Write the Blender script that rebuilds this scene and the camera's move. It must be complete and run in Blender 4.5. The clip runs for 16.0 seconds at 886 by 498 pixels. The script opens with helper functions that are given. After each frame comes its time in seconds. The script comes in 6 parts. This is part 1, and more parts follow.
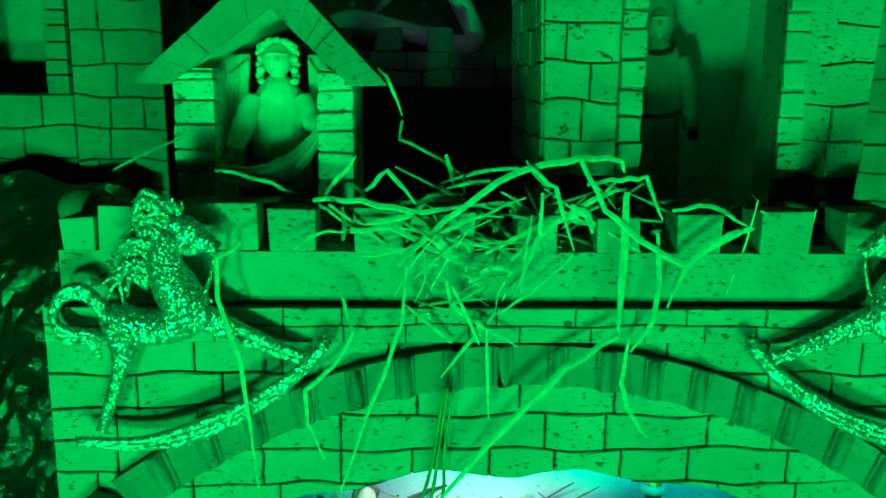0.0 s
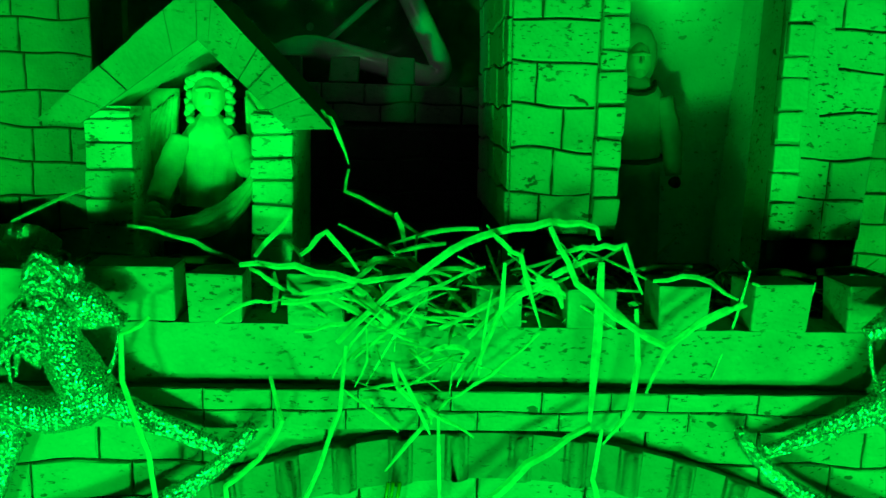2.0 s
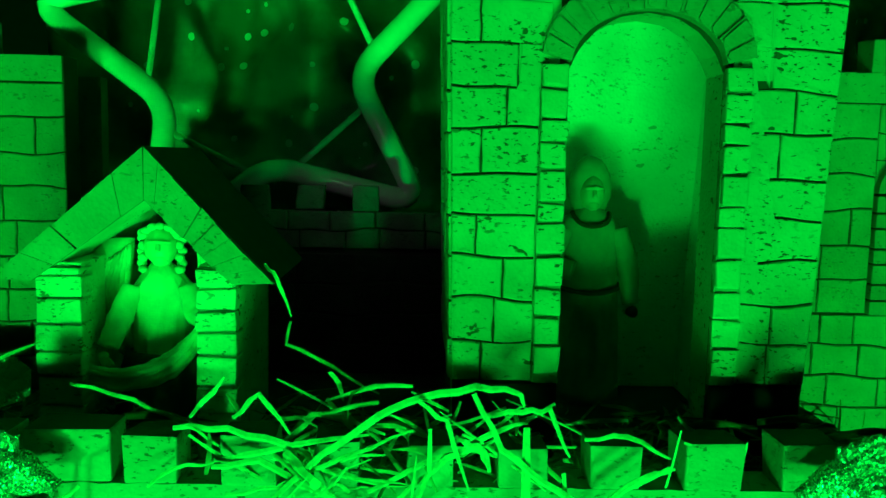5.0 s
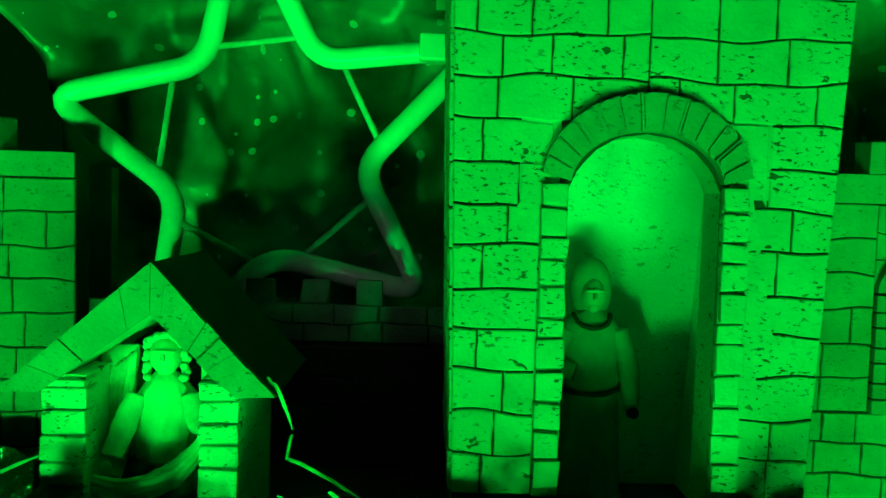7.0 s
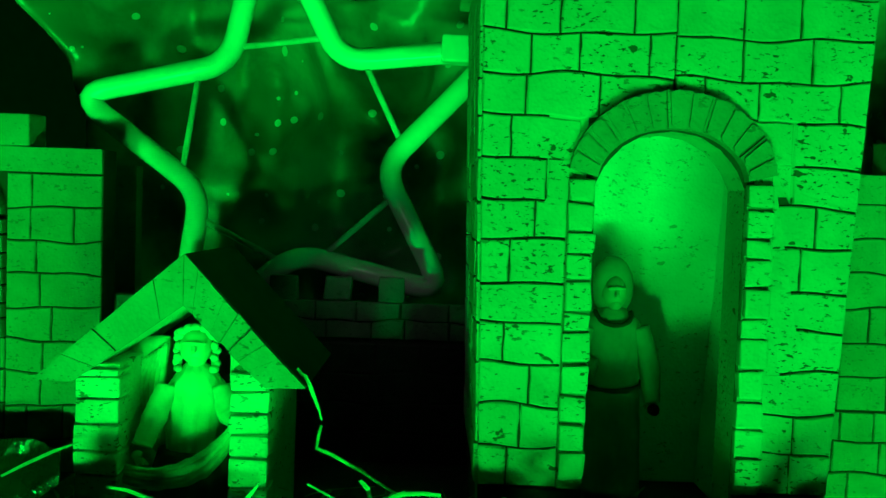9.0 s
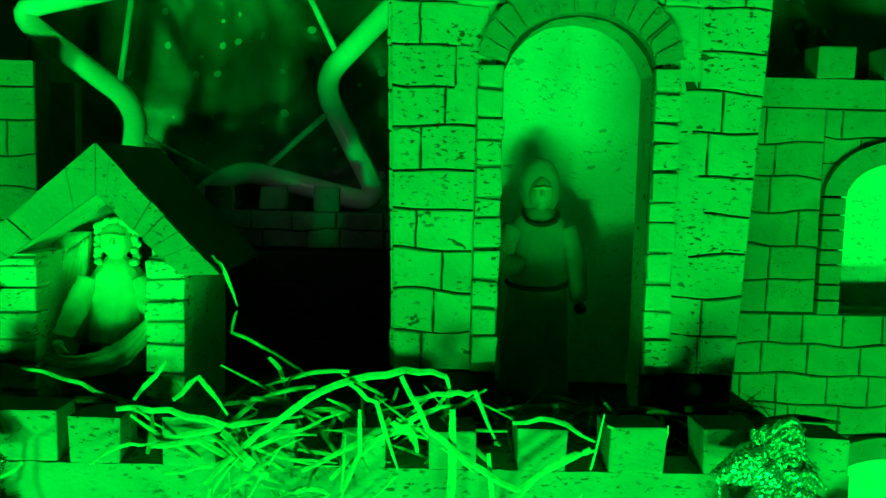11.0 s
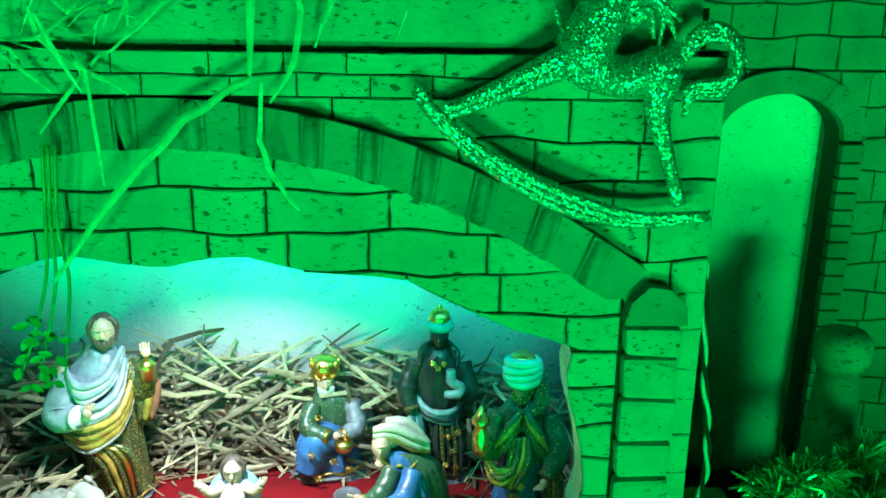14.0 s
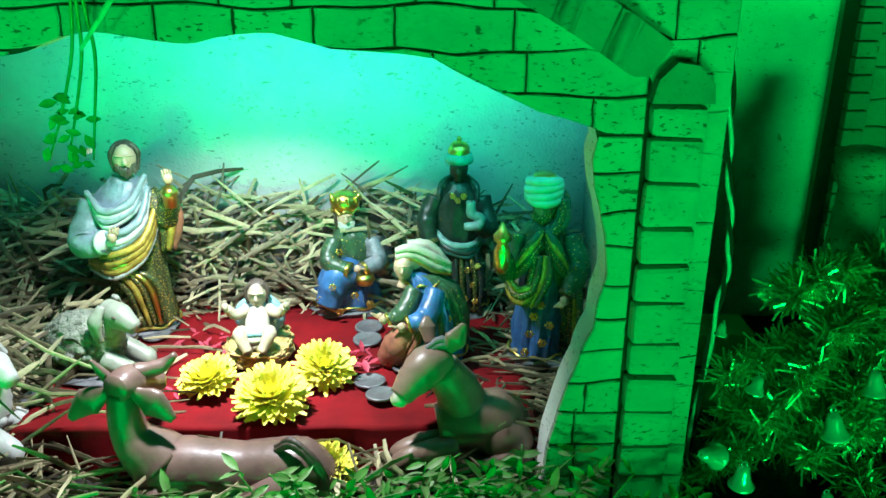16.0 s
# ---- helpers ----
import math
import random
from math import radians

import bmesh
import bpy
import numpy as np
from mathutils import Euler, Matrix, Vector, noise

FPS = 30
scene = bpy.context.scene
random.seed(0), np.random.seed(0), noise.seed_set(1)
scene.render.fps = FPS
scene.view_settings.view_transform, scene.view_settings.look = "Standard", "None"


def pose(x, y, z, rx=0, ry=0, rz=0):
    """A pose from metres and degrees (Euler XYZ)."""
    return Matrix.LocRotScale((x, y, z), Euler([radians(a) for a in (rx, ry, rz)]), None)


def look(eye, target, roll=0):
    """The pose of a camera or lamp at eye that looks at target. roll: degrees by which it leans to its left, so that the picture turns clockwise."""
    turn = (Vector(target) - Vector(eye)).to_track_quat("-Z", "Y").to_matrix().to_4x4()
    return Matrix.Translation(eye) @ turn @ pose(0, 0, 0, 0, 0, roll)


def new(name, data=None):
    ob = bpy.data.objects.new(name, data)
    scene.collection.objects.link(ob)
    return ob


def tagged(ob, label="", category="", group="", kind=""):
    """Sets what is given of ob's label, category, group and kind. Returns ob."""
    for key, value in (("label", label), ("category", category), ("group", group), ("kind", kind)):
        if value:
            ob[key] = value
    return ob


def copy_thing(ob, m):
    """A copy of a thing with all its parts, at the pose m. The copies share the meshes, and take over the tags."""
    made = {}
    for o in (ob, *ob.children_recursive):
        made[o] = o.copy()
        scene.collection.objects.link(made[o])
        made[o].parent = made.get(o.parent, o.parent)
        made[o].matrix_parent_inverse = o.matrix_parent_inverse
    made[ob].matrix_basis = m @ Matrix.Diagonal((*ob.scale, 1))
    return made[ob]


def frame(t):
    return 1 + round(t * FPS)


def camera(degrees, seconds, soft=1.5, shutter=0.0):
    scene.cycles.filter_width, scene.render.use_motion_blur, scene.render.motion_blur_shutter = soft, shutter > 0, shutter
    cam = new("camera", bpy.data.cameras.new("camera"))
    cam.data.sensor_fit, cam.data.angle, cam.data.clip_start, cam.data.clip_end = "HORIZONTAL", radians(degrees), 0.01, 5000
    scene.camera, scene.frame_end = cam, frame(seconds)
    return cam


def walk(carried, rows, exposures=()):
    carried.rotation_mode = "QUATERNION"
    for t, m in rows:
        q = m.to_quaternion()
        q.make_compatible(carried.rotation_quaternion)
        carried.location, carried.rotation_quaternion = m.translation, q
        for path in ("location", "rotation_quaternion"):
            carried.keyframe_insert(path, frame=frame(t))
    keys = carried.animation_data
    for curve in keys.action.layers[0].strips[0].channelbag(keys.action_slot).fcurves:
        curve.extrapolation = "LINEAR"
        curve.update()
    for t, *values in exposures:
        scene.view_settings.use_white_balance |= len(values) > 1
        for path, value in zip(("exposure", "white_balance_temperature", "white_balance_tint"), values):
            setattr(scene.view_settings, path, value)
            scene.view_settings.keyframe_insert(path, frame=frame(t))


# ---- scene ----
cam = camera(56.4, 16.0)
METRES, EYE, TILT, LEAN, TURN = 0.9, 0.59, -11.0, -0.6, -1.5
ROWS = [
    (0.0, 0.0, 0.0, 0.0, -0.0, 0.0, 0.0),
    (0.5, -0.034, 0.0522, 0.0123, -0.84, 0.14, -0.18),
    (1.0, -0.0408, 0.0639, 0.0188, -1.52, 0.18, -0.49),
    (1.5, -0.0146, 0.0698, 0.028, -1.71, 0.35, -0.72),
    (2.0, 0.0194, 0.0845, 0.0424, -1.61, 0.79, -0.87),
    (2.5, 0.0358, 0.0879, 0.0468, -1.21, 1.39, -0.98),
    (3.0, 0.0454, 0.0904, 0.0582, -0.73, 1.95, -0.96),
    (3.5, 0.0592, 0.0822, 0.0733, -0.35, 2.52, -0.95),
    (4.0, 0.0697, 0.0721, 0.0923, -0.16, 3.28, -0.84),
    (6.5, 0.0886, 0.0637, 0.1466, 0.43, 6.8, -1.05),
    (7.0, 0.0859, 0.0531, 0.1687, 0.5, 7.68, -1.3),
    (7.5, 0.0774, 0.0417, 0.1882, 0.56, 8.34, -1.53),
    (8.0, 0.0671, 0.0371, 0.1975, 0.65, 8.71, -1.8),
    (10.5, 0.0817, 0.0594, 0.0786, 0.79, 6.52, -1.22),
    (11.0, 0.1343, 0.0442, 0.0943, 0.42, 5.82, -0.91),
    (11.5, 0.1928, 0.0292, 0.1092, 0.01, 4.91, -0.63),
    (12.0, 0.2189, 0.0365, 0.0906, -0.24, 3.49, -0.42),
    (12.5, 0.2288, 0.0568, 0.047, -0.28, 1.8, -0.37),
    (13.0, 0.2452, 0.0796, -0.0224, -0.4, -0.77, -0.2),
    (13.5, 0.2491, 0.0958, -0.076, -0.56, -2.94, -0.05),
    (14.0, 0.2499, 0.1102, -0.1257, -0.57, -5.12, -0.06),
    (14.5, 0.2438, 0.112, -0.1555, -0.69, -6.79, 0.01),
    (15.0, 0.2229, 0.1102, -0.1885, -0.66, -8.25, 0.06),
    (15.5, 0.2198, 0.1031, -0.2089, -0.54, -8.95, 0.11),
    (16.0, 0.2358, 0.0958, -0.2344, -0.12, -9.72, 0.19),
]
walk(cam, [(t, pose(0, 0, EYE, TILT, LEAN, TURN) @ pose(METRES * x, METRES * y, METRES * z, 90 + pitch, roll, yaw)) for t, x, y, z, yaw, pitch, roll in ROWS],
     exposures=[(0.0, -0.95, 5200, 10), (0.6, -0.85, 5200, 10), (1.1, -0.72, 8000, -34), (4.0, -0.62, 8000, -34), (8.0, -0.45, 8000, -34), (11.0, -0.55, 8000, -34), (12.8, -0.55, 8000, -34), (13.4, -0.75, 5400, 10), (14.5, -1.0, 5800, 10), (16.0, -1.15, 5900, 10)])

# ---- world and lights ----
world = bpy.data.worlds.new("night")
scene.world = world
world.use_nodes = True
world.node_tree.nodes["Background"].inputs[0].default_value = (0.03, 0.20, 0.05, 1)
world.node_tree.nodes["Background"].inputs[1].default_value = 0.028


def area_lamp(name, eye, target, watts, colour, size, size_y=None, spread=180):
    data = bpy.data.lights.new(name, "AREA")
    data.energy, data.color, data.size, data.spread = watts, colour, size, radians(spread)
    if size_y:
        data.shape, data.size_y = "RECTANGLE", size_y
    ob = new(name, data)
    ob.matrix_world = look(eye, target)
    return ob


# wide green flood low before the table with two weaker ones at its sides; a white strip under the roof of the cave with
# a teal fill added beside it; a dim violet fill added behind the shrine
area_lamp("green_flood", (0.16, -1.15, -0.68), (0.05, 0.65, 0.85), 15.8, (0.014, 1.0, 0.11), 0.80, 0.16, 78)
area_lamp("green_flood", (-0.50, -1.0, -0.16), (-0.44, 0.75, 0.60), 6.5, (0.014, 1.0, 0.11), 0.16, 0.12, 66)
area_lamp("green_flood", (0.75, -1.0, -0.14), (0.70, 0.87, 0.42), 4.4, (0.014, 1.0, 0.11), 0.46, 0.14, 58)
area_lamp("cave_lamp_and_fill", (0.06, 0.632, 0.350), (0.06, 0.685, 0.0), 3.1, (1.0, 0.98, 0.95), 0.04, 0.02, 94)
# teal fill added to tint the cave's back wall; no such strip is known
area_lamp("cave_lamp_and_fill", (0.15, 0.625, 0.36), (0.15, 0.88, 0.22), 1.65, (0.08, 1.0, 0.80), 0.50, 0.02, 140)
# dim violet fill added for battlement and tower side; its source is unseen
area_lamp("violet_fill", (-0.02, 0.80, 0.690), (0.03, 0.88, 0.640), 0.005, (0.85, 0.70, 1.0), 0.012, 0.012, 140)

# ---- materials ----
def material(name):
    m = bpy.data.materials.new(name)
    m.use_nodes = True
    nt = m.node_tree
    return m, nt, nt.nodes["Principled BSDF"]


def node(nt, kind, **sets):
    n = nt.nodes.new(kind)
    for k, v in sets.items():
        n.inputs[k.replace("_", " ")].default_value = v
    return n


def ramp(nt, fac, stops):
    n = nt.nodes.new("ShaderNodeValToRGB")
    while len(n.color_ramp.elements) < len(stops):
        n.color_ramp.elements.new(0.5)
    for e, (p, c) in zip(n.color_ramp.elements, stops):
        e.position = p
        e.color = (*c, 1) if len(c) == 3 else c
    nt.links.new(fac, n.inputs[0])
    return n.outputs[0]


def mixc(nt, fac, a, b, mode="MIX"):
    n = nt.nodes.new("ShaderNodeMix")
    n.data_type, n.blend_type = "RGBA", mode
    for sock, v in ((n.inputs[0], fac), (n.inputs[6], a), (n.inputs[7], b)):
        if isinstance(v, bpy.types.NodeSocket):
            nt.links.new(v, sock)
        else:
            sock.default_value = v if isinstance(v, float) else (*v, 1)
    return n.outputs[2]


def bump(nt, bsdf, height, strength, distance):
    b = node(nt, "ShaderNodeBump", Strength=strength, Distance=distance)
    nt.links.new(height, b.inputs["Height"])
    nt.links.new(b.outputs[0], bsdf.inputs["Normal"])


def coords(nt, scale=(1, 1, 1)):
    tc = nt.nodes.new("ShaderNodeTexCoord")
    mp = nt.nodes.new("ShaderNodeMapping")
    mp.inputs["Scale"].default_value = scale
    nt.links.new(tc.outputs["Object"], mp.inputs[0])
    return mp.outputs[0]


def noise_tex(nt, co, scale, detail=4.0, rough=0.55):
    n = node(nt, "ShaderNodeTexNoise", Scale=scale, Detail=detail, Roughness=rough)
    nt.links.new(co, n.inputs["Vector"])
    return n.outputs[0]


def foam_paint(name, light, dark, pits=0.5, rough=0.8, vary=0.14):
    """Painted polystyrene foam: mottled wash, bead relief, dark pits, each piece a little different."""
    m, nt, b = material(name)
    co = coords(nt)
    wash = ramp(nt, noise_tex(nt, co, 22, 6, 0.65), [(0.3, dark), (0.66, light)])
    info = nt.nodes.new("ShaderNodeObjectInfo")
    tone = ramp(nt, info.outputs["Random"], [(0.0, (1 - vary,) * 3), (1.0, (1, 1, 1))])
    col = mixc(nt, 1.0, wash, tone, "MULTIPLY")
    streak = ramp(nt, noise_tex(nt, coords(nt, (1, 1, 2.2)), 170, 3, 0.6), [(0.585 + 0.05 * (1 - pits), (0, 0, 0)), (0.63 + 0.05 * (1 - pits), (1, 1, 1))])
    patch = ramp(nt, noise_tex(nt, co, 21, 2), [(0.44, (0.12 * pits,) * 3), (0.56, (pits,) * 3)])
    gouge = ramp(nt, noise_tex(nt, coords(nt, (1, 1, 1.8)), 62, 3, 0.5), [(0.69, (0, 0, 0)), (0.71, (pits,) * 3)])
    spots = mixc(nt, 1.0, mixc(nt, 1.0, streak, patch, "MULTIPLY"), gouge, "LIGHTEN")
    col = mixc(nt, spots, col, (0.035, 0.04, 0.03))
    nt.links.new(col, b.inputs["Base Color"])
    b.inputs["Roughness"].default_value = rough
    v = node(nt, "ShaderNodeTexVoronoi", Scale=330.0)
    nt.links.new(co, v.inputs["Vector"])
    h = mixc(nt, 0.55, v.outputs[0], noise_tex(nt, co, 70, 6))
    h = mixc(nt, spots, h, (0.0, 0.0, 0.0))
    bump(nt, b, h, 0.35, 0.0022)
    return m


def plain(name, colour, rough=0.6, metal=0.0, vary=0.25, scale=40, relief=0.25, dist=0.001, spec=0.5):
    """A surface with cloudy colour variation and fine relief."""
    m, nt, b = material(name)
    co = coords(nt)
    n = noise_tex(nt, co, scale, 5, 0.6)
    col = ramp(nt, n, [(0.3, tuple(c * (1 - vary) for c in colour)), (0.7, tuple(min(1, c * (1 + vary)) for c in colour))])
    nt.links.new(col, b.inputs["Base Color"])
    b.inputs["Roughness"].default_value, b.inputs["Metallic"].default_value = rough, metal
    b.inputs["Specular IOR Level"].default_value = spec
    bump(nt, b, noise_tex(nt, co, scale * 5, 4), relief, dist)
    return m


STONE = foam_paint("painted_foam_stone", (0.44, 0.45, 0.40), (0.32, 0.33, 0.29), 0.85)
# stone copy dimmed for the back buildings: their weaker light is in the colour
STONE_DIM = foam_paint("painted_foam_stone_dim", (0.30, 0.31, 0.27), (0.20, 0.21, 0.18), 0.5)
STONE_BRIGHT = foam_paint("painted_foam_pale", (0.45, 0.45, 0.40), (0.33, 0.33, 0.29), 0.95)
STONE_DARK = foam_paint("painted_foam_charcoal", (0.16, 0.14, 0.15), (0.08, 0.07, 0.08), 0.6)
TRIM = foam_paint("painted_foam_trim", (0.27, 0.28, 0.25), (0.17, 0.18, 0.16), 0.6)
GABLE = foam_paint("painted_foam_gable", (0.33, 0.34, 0.30), (0.20, 0.21, 0.18), 0.7)
POST = foam_paint("painted_foam_post", (0.78, 0.77, 0.70), (0.56, 0.56, 0.50), 0.8)
FOAM = foam_paint("white_foam", (0.84, 0.84, 0.82), (0.72, 0.72, 0.70), 0.5, 0.75, 0.0)
JOINT = plain("dark_joint", (0.03, 0.03, 0.026), 0.9)
# near-black standing for shade on roof slopes, merlon tops and low back courses
NEAR_BLACK = plain("near_black", (0.02, 0.018, 0.018), 0.75, 0, 0.5, 60, 0.6, 0.002)
EARTH = plain("dark_soil", (0.035, 0.028, 0.02), 0.95, 0, 0.5, 60, 0.8, 0.004)
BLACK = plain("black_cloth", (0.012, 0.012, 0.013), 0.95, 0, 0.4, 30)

# ---- mesh helpers ----
def finish(name, bm, mats, parent=None, smooth=True):
    bmesh.ops.recalc_face_normals(bm, faces=bm.faces)
    me = bpy.data.meshes.new(name)
    for f in bm.faces:
        f.smooth = smooth
    bm.to_mesh(me)
    bm.free()
    for m in (mats if isinstance(mats, (list, tuple)) else [mats]):
        me.materials.append(m)
    ob = new(name, me)
    ob.parent = parent
    return ob


def part(name, bm, mats, parent, label="", smooth=False):
    return tagged(finish(name, bm, mats, parent, smooth), label)


def thing(name, label, category, group="", kind="", at=(0, 0, 0)):
    ob = new(name)
    ob.location = at
    ob.empty_display_size = 0.02
    return tagged(ob, label, category, group, kind)


def box(bm, x0, x1, y0, y1, z0, z1, bev=0.0, mi=0, wob=0.0):
    g = bmesh.ops.create_cube(bm, size=1)
    vs = g["verts"]
    for v in vs:
        v.co = Vector(((x0 + x1) / 2 + v.co.x * (x1 - x0), (y0 + y1) / 2 + v.co.y * (y1 - y0), (z0 + z1) / 2 + v.co.z * (z1 - z0)))
        if wob:
            v.co += Vector((random.uniform(-wob, wob), random.uniform(-wob, wob) * 0.5, random.uniform(-wob, wob)))
    fs = {f for v in vs for f in v.link_faces}
    for f in fs:
        f.material_index = mi
    if bev:
        r = bmesh.ops.bevel(bm, geom=list({e for v in vs for e in v.link_edges}), offset=bev, segments=2, affect="EDGES", profile=0.6)
        for f in r["faces"]:
            f.material_index = mi
    return vs


def prism(bm, pts, y0, y1, mi=0, front=None):
    """A polygon of (x, z) corners, from y0 (front) to y1."""
    a = [bm.verts.new((x, y0, z)) for x, z in pts]
    b = [bm.verts.new((x, y1, z)) for x, z in pts]
    f = bm.faces.new(a)
    f.material_index = mi if front is None else front
    bm.faces.new(b[::-1]).material_index = mi
    n = len(pts)
    for i in range(n):
        j = (i + 1) % n
        bm.faces.new((a[i], b[i], b[j], a[j])).material_index = mi


def loft(bm, rings, mi=0, cap=True):
    vs = [[bm.verts.new(p) for p in r] for r in rings]
    n = len(vs[0])
    for r, s in zip(vs, vs[1:]):
        for i in range(n):
            j = (i + 1) % n
            bm.faces.new((r[i], r[j], s[j], s[i])).material_index = mi
    if cap:
        for r in (vs[0], vs[-1]):
            bm.faces.new(r).material_index = mi


def spline(pts, n=6):
    """Smooth points through the given ones."""
    P = [Vector(p) for p in pts]
    P = [2 * P[0] - P[1]] + P + [2 * P[-1] - P[-2]]
    out = []
    for i in range(1, len(P) - 2):
        a, b, c, d = P[i - 1:i + 3]
        for k in range(n):
            t = k / n
            out.append(0.5 * ((2 * b) + (c - a) * t + (2 * a - 5 * b + 4 * c - d) * t * t + (3 * b - a - 3 * c + d) * t ** 3))
    out.append(P[-2])
    return out


def tube(bm, pts, radii, n=8, mi=0, flat=1.0, cap=True):
    pts = [Vector(p) for p in pts]
    if not isinstance(radii, (list, tuple)):
        radii = [radii] * len(pts)
    elif len(radii) != len(pts):
        k = len(radii) - 1
        radii = [float(np.interp(i / (len(pts) - 1) * k, range(k + 1), radii)) for i in range(len(pts))]
    up = Vector((0, -1, 0.2))
    rings = []
    for i, p in enumerate(pts):
        d = (pts[min(i + 1, len(pts) - 1)] - pts[max(i - 1, 0)]).normalized()
        s = d.cross(up)
        s = s.normalized() if s.length > 1e-4 else Vector((1, 0, 0))
        u = s.cross(d)
        rings.append([p + radii[i] * (math.cos(a) * s + flat * math.sin(a) * u) for a in [2 * math.pi * k / n for k in range(n)]])
    loft(bm, rings, mi, cap)


def ball(bm, c, r, mi=0, seg=12, turn=None):
    c, n = Vector(c), max(5, seg * 2 // 3)
    spin = (turn or Matrix()).to_3x3()
    P = lambda a, e: c + spin @ Vector((r[0] * math.cos(a) * math.cos(e), r[1] * math.sin(a) * math.cos(e), r[2] * math.sin(e)))
    rows_b = [[bm.verts.new(P(2 * math.pi * k / seg, math.pi * (j / n - 0.5))) for k in range(seg)] for j in range(1, n)]
    ends = bm.verts.new(P(0, -math.pi / 2)), bm.verts.new(P(0, math.pi / 2))
    for k in range(seg):
        q = (k + 1) % seg
        for lo, hi in zip(rows_b, rows_b[1:]):
            bm.faces.new((lo[k], lo[q], hi[q], hi[k])).material_index = mi
        bm.faces.new((ends[0], rows_b[0][q], rows_b[0][k])).material_index = mi
        bm.faces.new((ends[1], rows_b[-1][k], rows_b[-1][q])).material_index = mi


def interp(table):
    xs, ys = zip(*table)
    return lambda v: float(np.interp(v, xs, ys))


def bricks(parent, mat, z0, z1, ch, bw, y, left, right, low=None, high=None, seed=1, proud=0.0030, gap=0.0008, name="brick", wave=0.0016, along=None):
    """Courses of uneven bricks on a wall face at y, cut to the outline given by the functions left(z), right(z), low(x), high(x).
    along: turns (x, depth, z) into a place, for a wall that does not face the front."""
    rnd = random.Random(seed)
    place = along or (lambda x, d, z: (x, y - d, z))
    n = max(1, round((z1 - z0) / ch))
    ch = (z1 - z0) / n
    ph = [(rnd.uniform(0, 6), rnd.uniform(0, 6), rnd.uniform(30, 50)) for _ in range(n + 1)]

    def line(i, x):
        if i in (0, n):
            return z0 + i * ch
        a, b, f = ph[i]
        return z0 + i * ch + wave * (math.sin(x * f + a) + 0.7 * math.sin(x * f * 2.3 + b))

    made = []
    for i in range(n):
        zm = z0 + (i + 0.5) * ch
        x, end = min(left(zm), left(zm - ch / 2), left(zm + ch / 2)) - 0.001, max(right(zm), right(zm - ch / 2), right(zm + ch / 2)) + 0.001
        first = True
        while x < end - 1e-6:
            w = bw * (rnd.uniform(0.35, 1.1) if first else rnd.uniform(0.72, 1.25))
            first = False
            if x + w > end - 0.4 * bw:
                w = end - x
            s0, s1 = rnd.uniform(-0.12, 0.12), rnd.uniform(-0.12, 0.12)
            pts = []
            for k in range(5):
                px = x + w * k / 4
                pts.append((px, line(i, px) + gap))
            pts += [(x + w + s1 * (q - 0.5) * ch, line(i, x + w) + q * (line(i + 1, x + w) - line(i, x + w))) for q in (0.35, 0.7)]
            for k in range(4, -1, -1):
                px = x + w * k / 4
                pts.append((px, line(i + 1, px) - gap))
            pts += [(x + s0 * (q - 0.5) * ch, line(i, x) + q * (line(i + 1, x) - line(i, x))) for q in (0.7, 0.35)]
            cx = x + w / 2
            cut = []
            for px, pz in pts:
                px += gap if px < cx else -gap
                if low:
                    pz = max(pz, low(px))
                if high:
                    pz = min(pz, high(px))
                px = min(max(px, left(pz)), right(pz))
                cut.append((px, pz))
            area = abs(sum(a[0] * b[1] - b[0] * a[1] for a, b in zip(cut, cut[1:] + cut[:1]))) / 2
            if area > 0.04 * ch * bw:
                mx, mz = sum(p[0] for p in cut) / len(cut), sum(p[1] for p in cut) / len(cut)
                d = proud * rnd.uniform(0.75, 1.2)
                verts = [place(px, -0.001, pz) for px, pz in cut] + [place(px, d * 0.7, pz) for px, pz in cut]
                ins = min(0.0012, 0.1 * ch)
                for px, pz in cut:
                    L = math.hypot(px - mx, pz - mz) or 1
                    verts.append(place(px - ins * (px - mx) / L, d + rnd.uniform(-0.0003, 0.0003), pz - ins * (pz - mz) / L))
                m = len(cut)
                faces = [(r * m + k, r * m + (k + 1) % m, (r + 1) * m + (k + 1) % m, (r + 1) * m + k) for r in (0, 1) for k in range(m)]
                faces.append(tuple(range(2 * m, 3 * m)))
                me = bpy.data.meshes.new(name)
                me.from_pydata(verts, [], faces)
                me.materials.append(mat)
                ob = new(name, me)
                ob.parent = parent
                made.append(ob)
            x += w
    return made

# ---- the large structure ----
MID = 0.0765          # the middle line of the front wall
FRONT = 0.574         # its face

bm = bmesh.new()
box(bm, -40, 40, -40, 40, -0.80, -0.75)
tagged(finish("floor", bm, plain("dark_floor", (0.05, 0.05, 0.05), 0.7, 0, 0.3, 3)), "dark floor of the unlit room", "floor", kind="structure")
bm = bmesh.new()
box(bm, -4, 4, 2.6, 2.7, -0.8, 2.8)
tagged(finish("wall_north", bm, BLACK), "unlit dark wall behind the crib", "wall", kind="structure")
for nm, b in (("wall_west", (-4.1, -4, -4, 2.7)), ("wall_east", (4, 4.1, -4, 2.7)), ("wall_south", (-4.1, 4.1, -4.1, -4))):
    bm = bmesh.new()
    box(bm, *b, -0.8, 2.8)
    tagged(finish(nm, bm, BLACK), "unlit dark wall of the room", "wall", kind="structure")
bm = bmesh.new()
box(bm, -4.1, 4.1, -4.1, 2.7, 2.8, 2.9)
tagged(finish("ceiling", bm, BLACK), "unlit dark ceiling", "ceiling", kind="structure")

